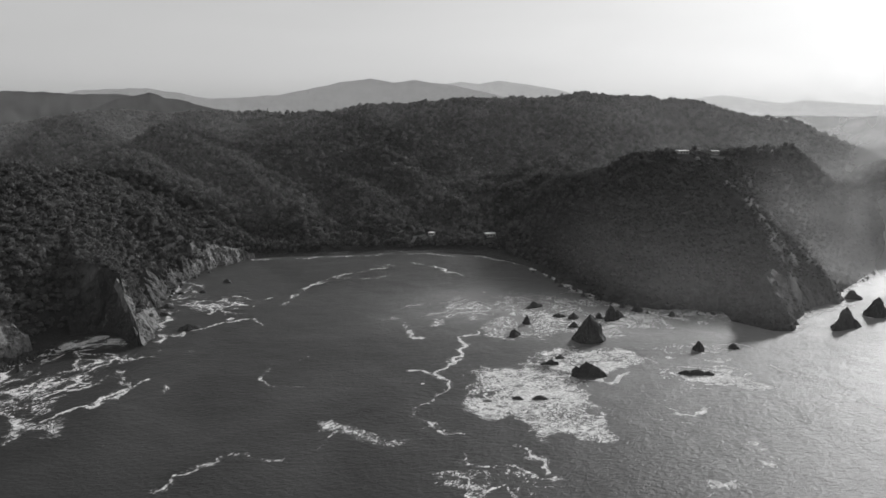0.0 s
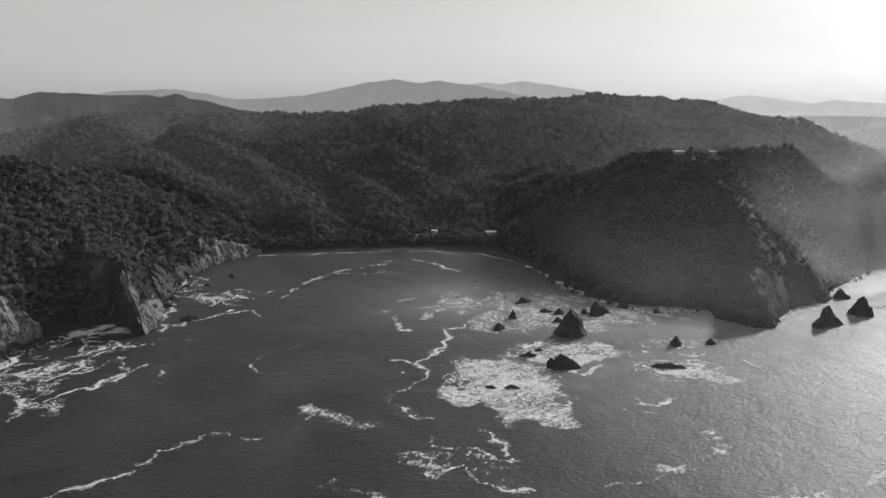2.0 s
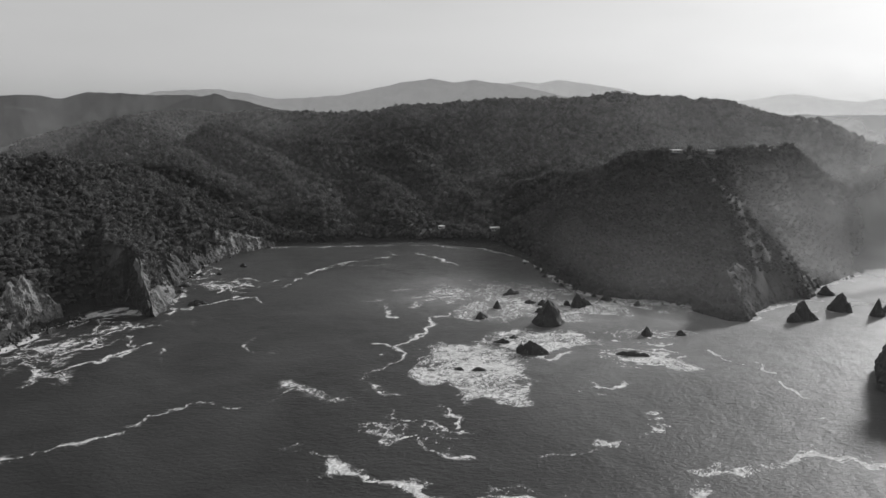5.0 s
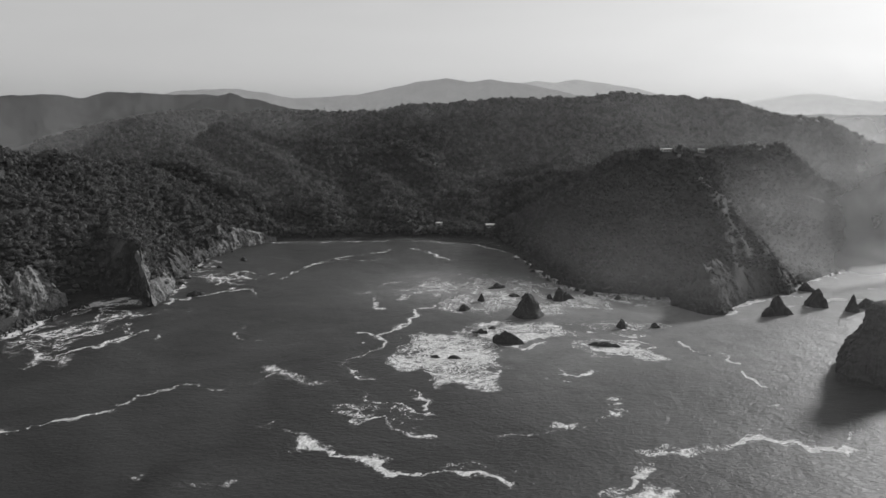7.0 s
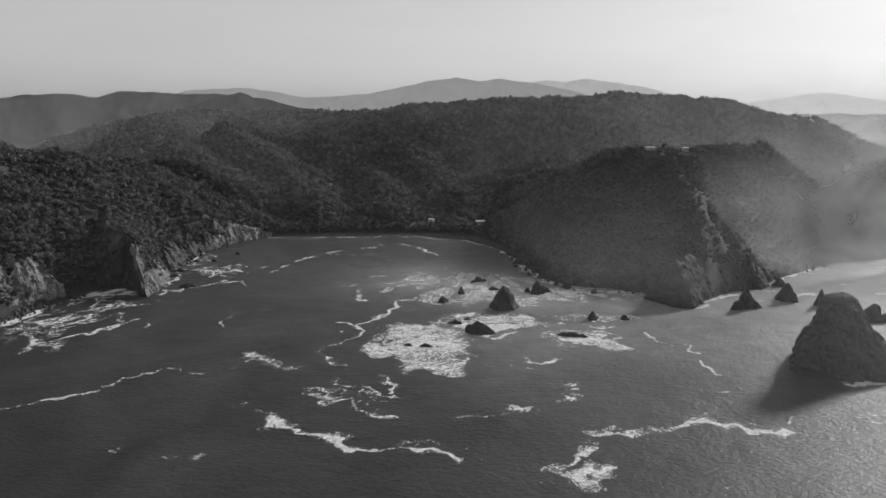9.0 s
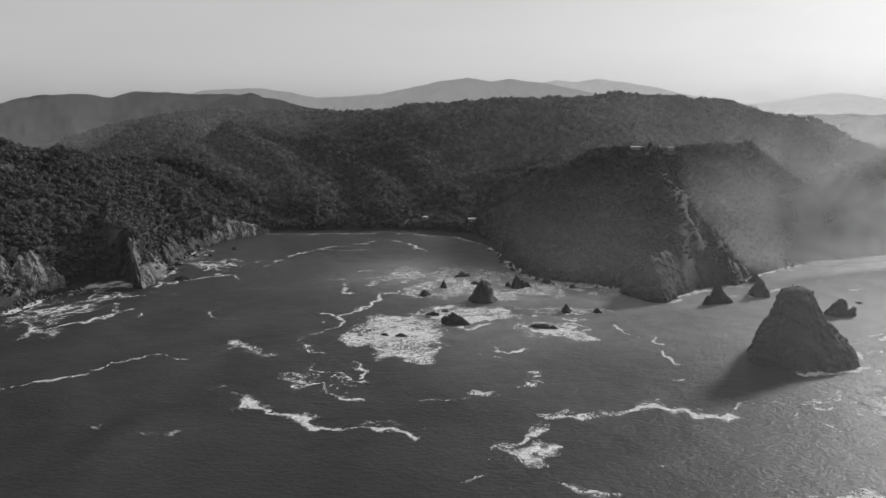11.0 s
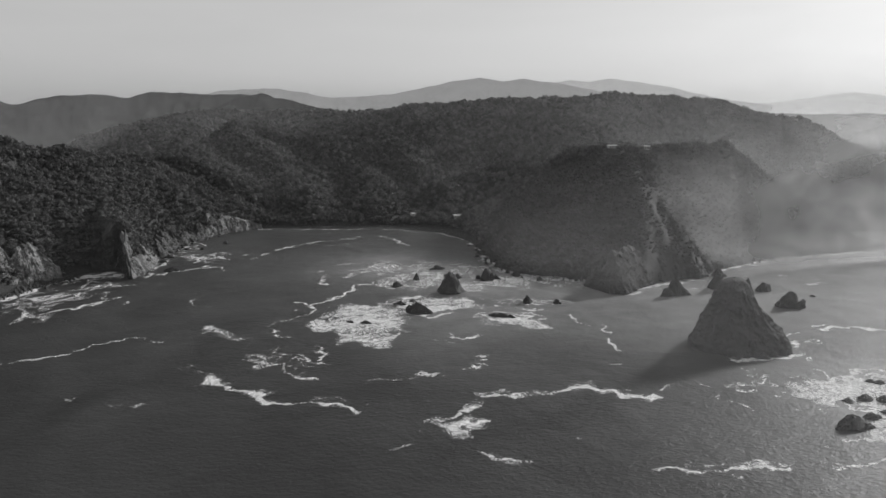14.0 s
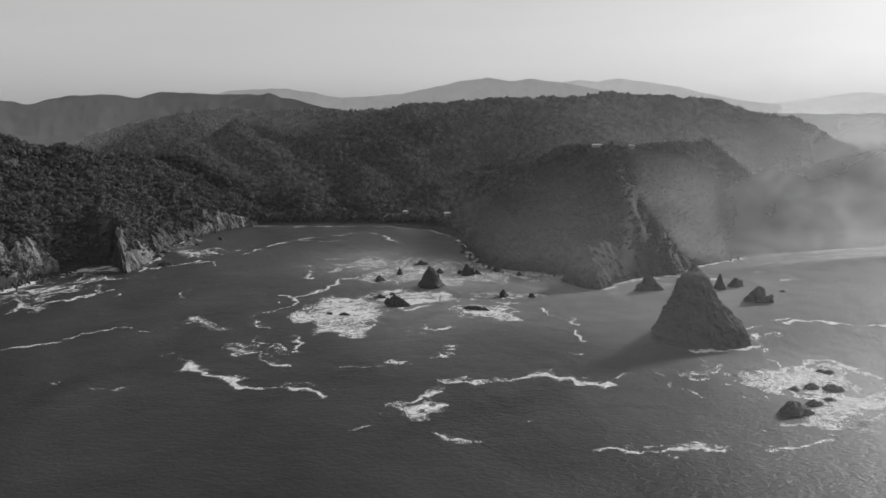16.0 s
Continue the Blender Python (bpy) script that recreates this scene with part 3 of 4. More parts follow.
def sea_cliff(path, setback, mat, label, seed, tilt=0.45, name="cliff", vary=0.35, tuck=5.0):
    """A broken rock wall along a stretch of shore: x, y and height nodes, leaning back by setback."""
    path = np.array(path, float)
    run = np.concatenate([[0], np.cumsum(np.hypot(np.diff(path[:, 0]), np.diff(path[:, 1])))])
    n = int(run[-1] / 0.8) + 2
    s = np.linspace(0, run[-1], n)
    x, y, top = (np.interp(s, run, path[:, k]) for k in range(3))
    tx, ty = np.gradient(np.convolve(np.pad(x, 4, "edge"), np.ones(9) / 9, "valid")), np.gradient(np.convolve(np.pad(y, 4, "edge"), np.ones(9) / 9, "valid"))
    ln = np.hypot(tx, ty)
    ox, oy = ty / ln, -tx / ln
    top = top * (1 + vary * fbm(s / 8, 0 * s, seed=seed, octaves=3))
    q = np.linspace(0, 1, 36)[:, None]
    z = q * top[None, :] - 1.0 * (q < 0.01)
    back = setback * q ** 1.15 * (top / top.max())[None, :] - 0.8
    a, b = s[None, :] + tilt * z, z - tilt * s[None, :]
    block = lattice(np.floor(a / 4.2 + 0.5 * fbm(a / 6, b / 6, seed=seed + 1)), np.floor(b / 2.6), 0 * z, seed)
    small = lattice(np.floor(a / 1.7), np.floor(b / 1.3), 0 * z, seed + 4)
    rib = fbm(s[None, :] / 9 + 0 * z, z / 26, seed=seed + 2, octaves=4)
    push = 0.75 * block + 0.3 * small + 2.6 * rib
    push = push * smooth(0, 0.12, 1 - q) * smooth(0, 6, s)[None, :] * smooth(0, 6, run[-1] - s)[None, :]
    X, Y = x[None, :] + ox * (push - back), y[None, :] + oy * (push - back)
    tuckx, tucky = X[-1] - ox * tuck, Y[-1] - oy * tuck
    X, Y, Z = np.vstack([X, tuckx]), np.vstack([Y, tucky]), np.vstack([z, z[-1] - 5])
    ob = new(name, mesh_of(name, np.stack([X, Y, Z], -1).reshape(-1, 3), grid_faces(n, 37), mat, False))
    return tagged(ob, label, "cliff", kind="structure")


sea_cliff([(-266, 322, 16), (-268, 345, 25), (-267, 362, 30), (-260, 378, 24), (-252, 392, 10)], 10, PALE_ROCK, "pale broken cliff above a boulder shore", 1, name="cliff")
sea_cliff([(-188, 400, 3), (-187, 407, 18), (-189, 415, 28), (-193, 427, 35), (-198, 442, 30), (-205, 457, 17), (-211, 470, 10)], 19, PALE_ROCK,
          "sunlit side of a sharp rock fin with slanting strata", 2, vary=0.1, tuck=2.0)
# the fin's cove side lies in shade, put in here as darker rock
sea_cliff([(-243, 418, 12), (-237, 428, 30), (-225, 434, 41), (-213, 426, 38), (-203, 413, 28), (-195, 403, 15), (-189, 398, 5)], 3.5, DARK_ROCK, "rock wall of a narrow cove, darkened for its shade", 12, vary=0.05, tuck=0.8)
sea_cliff([(-204, 458, 13), (-211, 478, 9), (-220, 510, 13), (-224, 550, 8), (-217, 582, 12)], 11, STACK_ROCK, "low broken cliff under the forest edge", 3, vary=0.8)
sea_cliff([(-220, 574, 8), (-216, 588, 22), (-209, 603, 17), (-201, 616, 12), (-193, 628, 10), (-182, 638, 5)], 10, PALE_ROCK, "small pale cliff at the end of the beach", 4, 0.2)
sea_cliff([(201, 468, 6), (203, 442, 20), (215, 428, 24), (231, 426, 24), (247, 452, 27), (258, 466, 25), (274, 477, 15)], 20, HEADLAND_ROCK, "steep dark rock face at the tip of the headland", 5, 0.15, vary=0.2)
sea_cliff([(270, 476, 10), (295, 487, 15), (313, 514, 8), (345, 546, 5)], 8, DARK_ROCK, "dark rock at the foot of the headland", 6, 0.2)
sea_cliff([(99, 553, 1.5), (112, 521, 2), (125, 493, 2.5), (145, 479, 3), (172, 472, 4), (202, 466, 6)], 6, DARK_ROCK, "dark rocky foot of the headland slope", 7, 0.2, vary=0.8)


def boulders(name, line, count, spread, small, large, label, seed):
    """Single boulders strewn along a foot of cliff, sharing a few shapes."""
    rng = random.Random(seed)
    shapes = [rock_mesh("boulder", 2, 1.6, 1.3, seed + k, 1, cuts=1) for k in range(5)]
    for k in range(count):
        u = rng.random() * (len(line) - 1)
        a, b, t = line[int(u)], line[int(u) + 1], u % 1
        x, y = a[0] + t * (b[0] - a[0]) + rng.gauss(0, spread), a[1] + t * (b[1] - a[1]) + rng.gauss(0, spread)
        h, dc = land(np.array([x]), np.array([y]))
        if dc[0] > 9 or h[0] > 4:
            continue
        ob = new(name, shapes[k % 5])
        s = small + (large - small) * rng.random() ** 2.5
        ob.matrix_world = pose(x, y, max(0.0, float(h[0])) - 0.1, 0, 0, rng.uniform(0, 360)) @ Matrix.Diagonal((s, s, s * rng.uniform(0.7, 1.2), 1))
        tagged(ob, label, "boulder", "boulders at the cliff foot")


boulders("boulder", [(92, 585), (106, 540), (118, 505), (130, 490), (150, 476), (200, 463)], 110, 6, 0.8, 3.2, "dark boulder in the foam below the headland", 5)
boulders("boulder", [(-254, 330), (-254, 364), (-241, 393)], 200, 4, 0.8, 2.2, "dark boulder on a stony shore under pale cliffs", 6)
boulders("boulder", [(-195, 440), (-208, 480), (-219, 512), (-221, 552), (-212, 592)], 50, 4, 0.7, 2.2, "dark boulder at the foot of the cliff", 7)
boulders("boulder", [(308, 514), (345, 548), (388, 588), (430, 604)], 50, 4, 0.7, 2.4, "dark boulder on the surf-washed shore", 8)


# ---- foam on the water ----
def foam(strokes, cell=1.3, label="lacy white foam drifting on the dark water", gaps=0.7, full=0.25):
    """A patch of foam: strokes of x, y, half-width and thickness, laid over the water."""
    pts = [p for s in strokes for p in s]
    w = max(p[2] for p in pts) * 1.4 + 9
    xs = np.arange(min(p[0] for p in pts) - w, max(p[0] for p in pts) + w, cell)
    ys = np.arange(min(p[1] for p in pts) - w, max(p[1] for p in pts) + w, cell)
    X, Y = np.meshgrid(xs, ys)
    wX, wY = X + 5.0 * fbm(X / 22, Y / 22, seed=51, octaves=2) + 2.4 * fbm(X / 7, Y / 7, seed=54, octaves=3), Y + 5.0 * fbm(X / 22, Y / 22, seed=52, octaves=2) + 2.4 * fbm(X / 7, Y / 7, seed=55, octaves=3)
    swing = 1.0 + (0.95 - 0.8 * full) * fbm(X / 11, Y / 11, seed=56, octaves=2)
    patchy = 1.0 + gaps * fbm(X / 18, Y / 18, seed=53, octaves=3)
    dens = np.zeros(X.shape)
    for s in strokes:
        s = list(s) if len(s) > 1 else [s[0], (s[0][0] + 0.1, *s[0][1:])]
        d, (half, thick) = polyline_distance(wX, wY, s)
        half, thick = np.where(half < 6, half * 0.55, half), np.where(half < 6, thick * 0.82, thick * 0.9)
        dens = np.maximum(dens, 1.15 * thick * (1 - smooth(full, 1.2, d / (half * swing))))
        dens = np.maximum(dens, 0.27 * np.minimum(thick, 1) * (1 - smooth(0.3, 1.0, d / (half * 1.2 + 3.5))))
    faces = grid_faces(len(xs), len(ys))
    flat = (dens * patchy).ravel()
    keep = faces[(flat[faces] > 0.03).any(axis=1)]
    used, inverse = np.unique(keep, return_inverse=True)
    v = np.stack([X.ravel(), Y.ravel(), np.full(X.size, 0.06)], -1)[used]
    me = mesh_of("sea_foam", v, inverse.reshape(-1, 4), FOAM)
    attribute(me, "thickness", flat[used])
    return tagged(new("sea_foam", me), label, "foam", kind="stuff")


def line(half, thick, *xy):
    return [(x, y, half, thick) for x, y in xy]


def tangle(a, b, width, count, seed, half=1.0, thick=1.15):
    """Wandering strands of foam side by side, from a to b."""
    rng = random.Random(seed)
    a, b = Vector(a), Vector(b)
    side = Vector((a.y - b.y, b.x - a.x)).normalized()
    strands = []
    for _ in range(count):
        u, v, off, bend = rng.uniform(-0.05, 0.6), rng.uniform(0.25, 0.6), rng.uniform(-1, 1) * width / 2, rng.uniform(-0.25, 0.25) * width
        places = [a.lerp(b, min(1.05, u + v * k / 5)) + side * (off + bend * math.sin(k * 1.1) + rng.uniform(-0.08, 0.08) * width) for k in range(6)]
        strands.append([(p.x, p.y, half * rng.uniform(0.7, 1.6), thick * rng.uniform(0.75, 1.1)) for p in places])
    return strands


def rings(cx, cy, rx, ry, count, seed, half=0.9, thick=1.3):
    """Curling strands of foam about a sunken rock."""
    rng = random.Random(seed)
    strands = []
    for _ in range(count):
        r, start, sweep = rng.uniform(0.25, 1.0), rng.uniform(0, 6.28), rng.uniform(0.7, 2.2)
        strands.append([(cx + rx * r * (1 + 0.12 * k / 6) * math.cos(start + sweep * k / 6), cy + ry * r * (1 + 0.12 * k / 6) * math.sin(start + sweep * k / 6), half * rng.uniform(0.6, 1.5), thick) for k in range(7)])
    return strands


WISPS = "thin flecks of foam left by the swell"
DISC = "thick white foam where waves burst over a sunken rock"
SURF = "white surf washing along the shore"
# round the sunken rock in the middle of the cove
foam([line(17, 0.66, (30, 340), (45, 348), (58, 342)), line(15, 0.68, (24, 312), (46, 318), (64, 322)), line(15, 0.64, (56, 304), (62, 294)), line(7, 1.1, (40, 330), (56, 326), (66, 318)),
      *rings(45, 326, 34, 30, 16, 7, 0.8, 1.0), *rings(58, 306, 22, 24, 8, 8, 0.8, 1.0)], 1.0, DISC, 0.12, 0.75)
# the broken rocks behind it
foam([line(9, 0.85, (52, 366), (76, 362), (98, 366)), line(8, 0.8, (66, 376), (92, 378), (112, 386)), *tangle((48, 372), (128, 384), 30, 12, 9, 0.8), line(4, 0.9, (72, 345), (92, 344), (104, 352)), line(15, 0.4, (55, 372), (110, 382))], 1.1, DISC, 0.35, 0.5)
foam([line(3, 1.0, (127, 357), (142, 364), (158, 354), (162, 342)), line(10, 0.85, (150, 346), (162, 338)), line(2.5, 0.9, (128, 352), (140, 345), (152, 333), (166, 330)), *rings(149, 347, 24, 14, 8, 15, 0.7, 0.9)], 1.0, DISC, 0.25, 0.5)
foam([line(1.5, 1.0, (140, 385), (158, 384), (176, 386)), line(1.5, 0.9, (150, 398), (166, 396), (184, 400)), line(8, 0.35, (140, 392), (190, 394)), *tangle((122, 388), (186, 372), 26, 7, 33, 0.7, 0.8)], 1.1, WISPS)
# the long chain that winds through the cove
foam([line(2.0, 1.35, (21, 424), (8, 417), (12, 398), (5, 376), (-3, 360), (2, 347), (0, 338)), line(0.9, 1.1, (0, 338), (-9, 318), (-13, 309), (-3, 290), (5, 284), (12, 283)), line(1.6, 0.7, (-22, 364), (-12, 360), (-3, 360))], 0.8)
foam([line(1.3, 1.1, (-4, 243), (-4, 251), (2, 254), (9, 249), (9, 240), (6, 234), (12, 235)), line(1.3, 1.1, (13, 236), (23, 238), (26, 246), (28, 258), (38, 248), (48, 248), (58, 248)), line(1.4, 1.1, (31, 275), (35, 267), (42, 264), (40, 253)),
      line(1.5, 1.0, (24, 238), (30, 231), (38, 225), (49, 226)), line(7, 0.32, (3, 244), (24, 240), (40, 232)), *tangle((2, 262), (46, 232), 22, 6, 41, 0.7, 0.8)], 0.8)
foam([line(1.4, 1.1, (-24, 221), (-17, 220), (-12, 219)), line(4, 1.35, (-13, 214), (-8, 210), (-2, 207), (11, 204)), line(2.4, 1.3, (11, 201), (34, 198), (45, 195), (64, 195), (78, 196), (84, 191)), line(5, 0.34, (-8, 203), (-6, 201)), line(4, 0.3, (60, 199), (76, 201)), line(1, 0.9, (-34, 227), (-28, 228))], 0.8)
foam([line(6.1, 0.85, (128, 188), (136, 187), (148, 189)), line(4.5, 1.25, (130, 194), (134, 202), (146, 206)), line(6.2, 0.95, (142, 217), (151, 221), (164, 226), (172, 227)), line(5, 1.2, (175, 228), (187, 235), (197, 238), (204, 236)), line(4.5, 1.1, (206, 238), (213, 240), (219, 232), (233, 231)),
      line(5, 0.33, (124, 177), (148, 179)), line(5, 0.3, (190, 243), (222, 240))], 0.9)
foam([line(2.0, 0.5, (236, 240), (245, 255), (251, 248)), line(3, 0.3, (240, 244), (262, 262))], 0.9, WISPS)
foam([line(1.6, 1.2, (-175, 200), (-155, 208), (-134, 219), (-115, 229)), line(1.2, 0.9, (-115, 238), (-110, 248), (-105, 256)), line(0.7, 0.75, (-104, 258), (-93, 272), (-76, 268), (-58, 275), (-49, 282)), line(2.4, 0.4, (-112, 245), (-100, 262))], 0.8)
foam([line(1.6, 1.2, (-43, 283), (-37, 281)), line(7, 0.36, (-52, 294), (-39, 285), (-26, 277), (-15, 286))], 0.8, WISPS)
foam([line(3, 0.34, (-86, 384), (-100, 373), (-103, 351), (-91, 335), (-76, 333)), line(1.5, 0.35, (-165, 389), (-158, 386), (-147, 365), (-153, 355)), line(2, 0.35, (-146, 337), (-138, 318))], 0.8, WISPS)
foam([line(1.8, 1.1, (107, 318), (110, 308), (123, 306)), line(2.6, 1.15, (123, 306), (131, 312), (135, 317)), line(2, 0.45, (104, 300), (116, 298))], 0.8)
foam([line(2.2, 0.95, (134, 255), (140, 268), (138, 277)), line(3, 0.85, (110, 242), (121, 246)), line(1.0, 0.6, (79, 223), (90, 226), (100, 230), (111, 240)), line(4, 0.28, (86, 204), (95, 196))], 0.8)
foam([line(2.0, 1.1, (190, 364), (192, 350), (198, 347)), line(1.8, 1.1, (211, 350), (212, 338), (217, 335)), line(2.2, 1.2, (215, 321), (215, 307), (220, 298)), line(2.4, 0.6, (203, 275), (213, 278))], 0.8)
foam([line(9, 0.5, (-36, 452), (-26, 446)), line(4, 0.8, (-24, 440), (-15, 416)), line(6, 0.5, (-12, 458), (0, 448), (-4, 436)), line(1.6, 0.8, (-37, 459), (-19, 486), (11, 490), (37, 507))], 1.0)
foam([line(1.2, 0.95, (-123, 485), (-114, 510), (-103, 549), (-76, 582), (-49, 609)), line(2.5, 0.5, (-110, 535), (-92, 556)), line(1.4, 1.0, (-34, 619), (-7, 601), (20, 569)), line(1.5, 0.9, (-85, 560), (-50, 566))], 1.2)
foam([line(1.7, 1.0, (-175, 429), (-160, 436), (-151, 450), (-134, 454), (-123, 440)), line(1.8, 1.1, (-196, 481), (-183, 497), (-169, 503), (-161, 512)), line(1.8, 1.1, (-159, 512), (-142, 499), (-136, 503)), line(1.6, 1.0, (-184, 490), (-168, 465), (-167, 490)), line(1.6, 1.1, (-187, 416), (-175, 419), (-175, 429)),
      *tangle((-212, 494), (-140, 480), 40, 8, 5, 0.9, 1.0), *tangle((-222, 560), (-185, 500), 20, 5, 6, 0.9, 1.0), line(10, 0.32, (-200, 470), (-160, 490))], 1.0)
# along the shores
foam([line(7, 0.95, (89, 590), (104, 530), (122, 484), (165, 466), (202, 460)), line(2.5, 1.0, (20, 488), (75, 492))], 1.4, SURF)
foam([line(28, 0.46, (20, 478), (75, 486), (98, 485)), line(28, 0.48, (50, 440), (110, 432), (135, 452)), line(16, 0.55, (110, 455), (195, 456)), *tangle((40, 470), (150, 440), 70, 12, 44, 0.9, 0.8)], 1.4, "milky churned water between the rocks", gaps=0.4, full=0.5)
foam([line(5, 0.95, (236, 424), (258, 455), (300, 482)), line(7, 0.6, (275, 440), (320, 470), (345, 480))], 1.4, SURF)
foam([line(5, 1.1, (312, 520), (350, 545), (390, 583), (440, 600), (540, 650), (700, 716))], 1.8, SURF)
foam([line(1.8, 0.9, (-205, 632), (-175, 636), (-140, 641), (-80, 649), (-12, 656), (40, 641), (72, 605)), line(4, 0.8, (-215, 600), (-200, 622))], 1.4, SURF)
foam([line(6, 0.95, (-244, 322), (-246, 345), (-247, 366), (-238, 388), (-226, 412)), line(5, 0.7, (-236, 392), (-214, 410), (-196, 396)), line(4.5, 0.85, (-184, 405), (-190, 440), (-205, 480), (-216, 515), (-219, 555))], 1.2, SURF)
foam([line(1.6, 1.1, (-235, 331), (-223, 334), (-218, 347), (-208, 345), (-192, 341)), line(1.5, 1.0, (-213, 319), (-204, 323), (-200, 340)), line(1.6, 1.1, (-214, 388), (-202, 386), (-190, 372), (-178, 378)), line(2.2, 1.15, (-182, 359), (-170, 355), (-167, 336), (-171, 324), (-175, 312), (-186, 308), (-195, 300)),
      line(2.0, 1.1, (-221, 309), (-206, 300), (-201, 286), (-196, 283), (-195, 274)), line(6, 0.42, (-199, 294), (-184, 294), (-170, 286)), line(3.5, 0.8, (-166, 320), (-165, 332), (-160, 345)), *tangle((-236, 300), (-205, 395), 46, 12, 3, 0.9, 1.0), *tangle((-215, 300), (-168, 350), 26, 5, 4, 0.9, 1.0), line(14, 0.3, (-225, 310), (-210, 350), (-200, 380))], 0.9, gaps=0.4)
# off the stack and the outer rocks
foam([line(2.4, 0.75, (230, 166), (242, 161), (257, 166), (279, 172)), line(2.4, 0.75, (303, 176), (319, 184), (341, 202), (362, 215), (400, 230)), line(5, 0.3, (240, 166), (310, 182))], 0.9)
foam([line(3.5, 0.36, (154, 161), (162, 157), (172, 160)), line(1.4, 0.9, (158, 160), (168, 159)), line(3, 0.28, (115, 162), (120, 164)), line(3, 0.26, (198, 182), (204, 184)), line(4, 0.27, (-41, 173), (-20, 175)), line(2.5, 0.28, (-66, 178), (-62, 180))], 0.8, WISPS)
foam([line(2.5, 0.7, (330, 347), (350, 367), (357, 378)), line(3.5, 0.95, (353, 364), (372, 374), (387, 367), (420, 366)), line(2, 0.5, (344, 344), (332, 308))], 1.0)
foam([line(3.5, 0.95, (367, 507), (394, 502), (398, 484), (378, 477))], 1.2)
foam([line(18, 0.72, (325, 258), (350, 268)), line(14, 0.74, (350, 232), (375, 250)), line(13, 0.7, (336, 214), (352, 224)), line(4, 0.8, (309, 251), (330, 278), (360, 293), (380, 270)), line(3, 0.8, (318, 203), (345, 212), (380, 260)), *rings(345, 247, 34, 32, 14, 12, 0.9, 1.0), *tangle((330, 290), (385, 215), 40, 8, 13)], 1.0, DISC, 0.2, 0.6)
foam([line(4, 0.95, (286, 293), (305, 299), (327, 315), (332, 332)), line(2, 0.8, (289, 262), (302, 273), (307, 270)), line(2, 0.7, (263, 257), (269, 246), (269, 234)), line(1.6, 0.7, (273, 231), (279, 225)), line(18, 0.26, (280, 262), (310, 276)), *tangle((266, 270), (318, 250), 34, 8, 52, 0.8, 0.8)], 1.0, "white foam round the foot of the sea stack")


# ---- dry forest on the hills ----
def icosphere(level):
    bm = bmesh.new()
    bmesh.ops.create_icosphere(bm, subdivisions=level, radius=1.0)
    v = np.array([q.co[:] for q in bm.verts])
    f = np.array([[q.index for q in p.verts] for p in bm.faces])
    bm.free()
    return v, f


def crown_shape(seed, lumps, sprays, spread=0.34):
    """One crown of radius about 1: a few ragged leaf masses wrapped in loose sprays of leaves."""
    rng = np.random.RandomState(seed)
    ball, tris = icosphere(1)
    V, F, base, centres = [], [], 0, []
    for k in range(lumps):
        a, r = rng.uniform(0, 2 * np.pi), (0.0 if lumps == 1 else rng.uniform(0.25, 0.6))
        size = rng.uniform(0.8, 1.0) if lumps == 1 else rng.uniform(0.45, 0.75)
        at = np.array([r * np.cos(a), r * np.sin(a), rng.uniform(-0.15, 0.5) if lumps > 1 else 0.05])
        v = ball * rng.uniform(0.6, 1.0, (len(ball), 1)) * size * (1, 1, 0.8) + at
        f = tris[ball[tris][:, :, 2].mean(axis=1) > -0.35]
        used, inv = np.unique(f, return_inverse=True)
        V.append(v[used])
        F.append(inv.reshape(-1, 3) + base)
        base += len(used)
        centres.append((at, size))
    pick = rng.randint(0, lumps, sprays)
    at, size = np.array([c[0] for c in centres])[pick], np.array([c[1] for c in centres])[pick]
    up = rng.normal(size=(sprays, 3))
    up[:, 2] = np.abs(up[:, 2]) * 0.9 - 0.2
    up /= np.linalg.norm(up, axis=1, keepdims=True)
    centre = at + up * (size * rng.uniform(0.72, 1.1, sprays))[:, None] * (1, 1, 0.85)
    face = up + rng.normal(scale=0.35, size=up.shape)
    face /= np.linalg.norm(face, axis=1, keepdims=True)
    across = np.cross(face, rng.normal(size=up.shape))
    across /= np.linalg.norm(across, axis=1, keepdims=True)
    along = np.cross(face, across)
    reach = spread * rng.uniform(0.7, 1.5, (sprays, 3, 1))
    turn = (np.array([0, 2.1, 4.2]) + rng.uniform(-0.5, 0.5, (sprays, 3)))[..., None]
    corner = centre[:, None, :] + reach * (np.cos(turn) * across[:, None, :] + np.sin(turn) * along[:, None, :])
    F.append(base + np.arange(sprays * 3).reshape(-1, 3))
    V.append(corner.reshape(-1, 3))
    return np.concatenate(V), np.concatenate(F)


HOUSE_SITES = ((225, 640), (262, 655), (49, 690), (-12, 712))


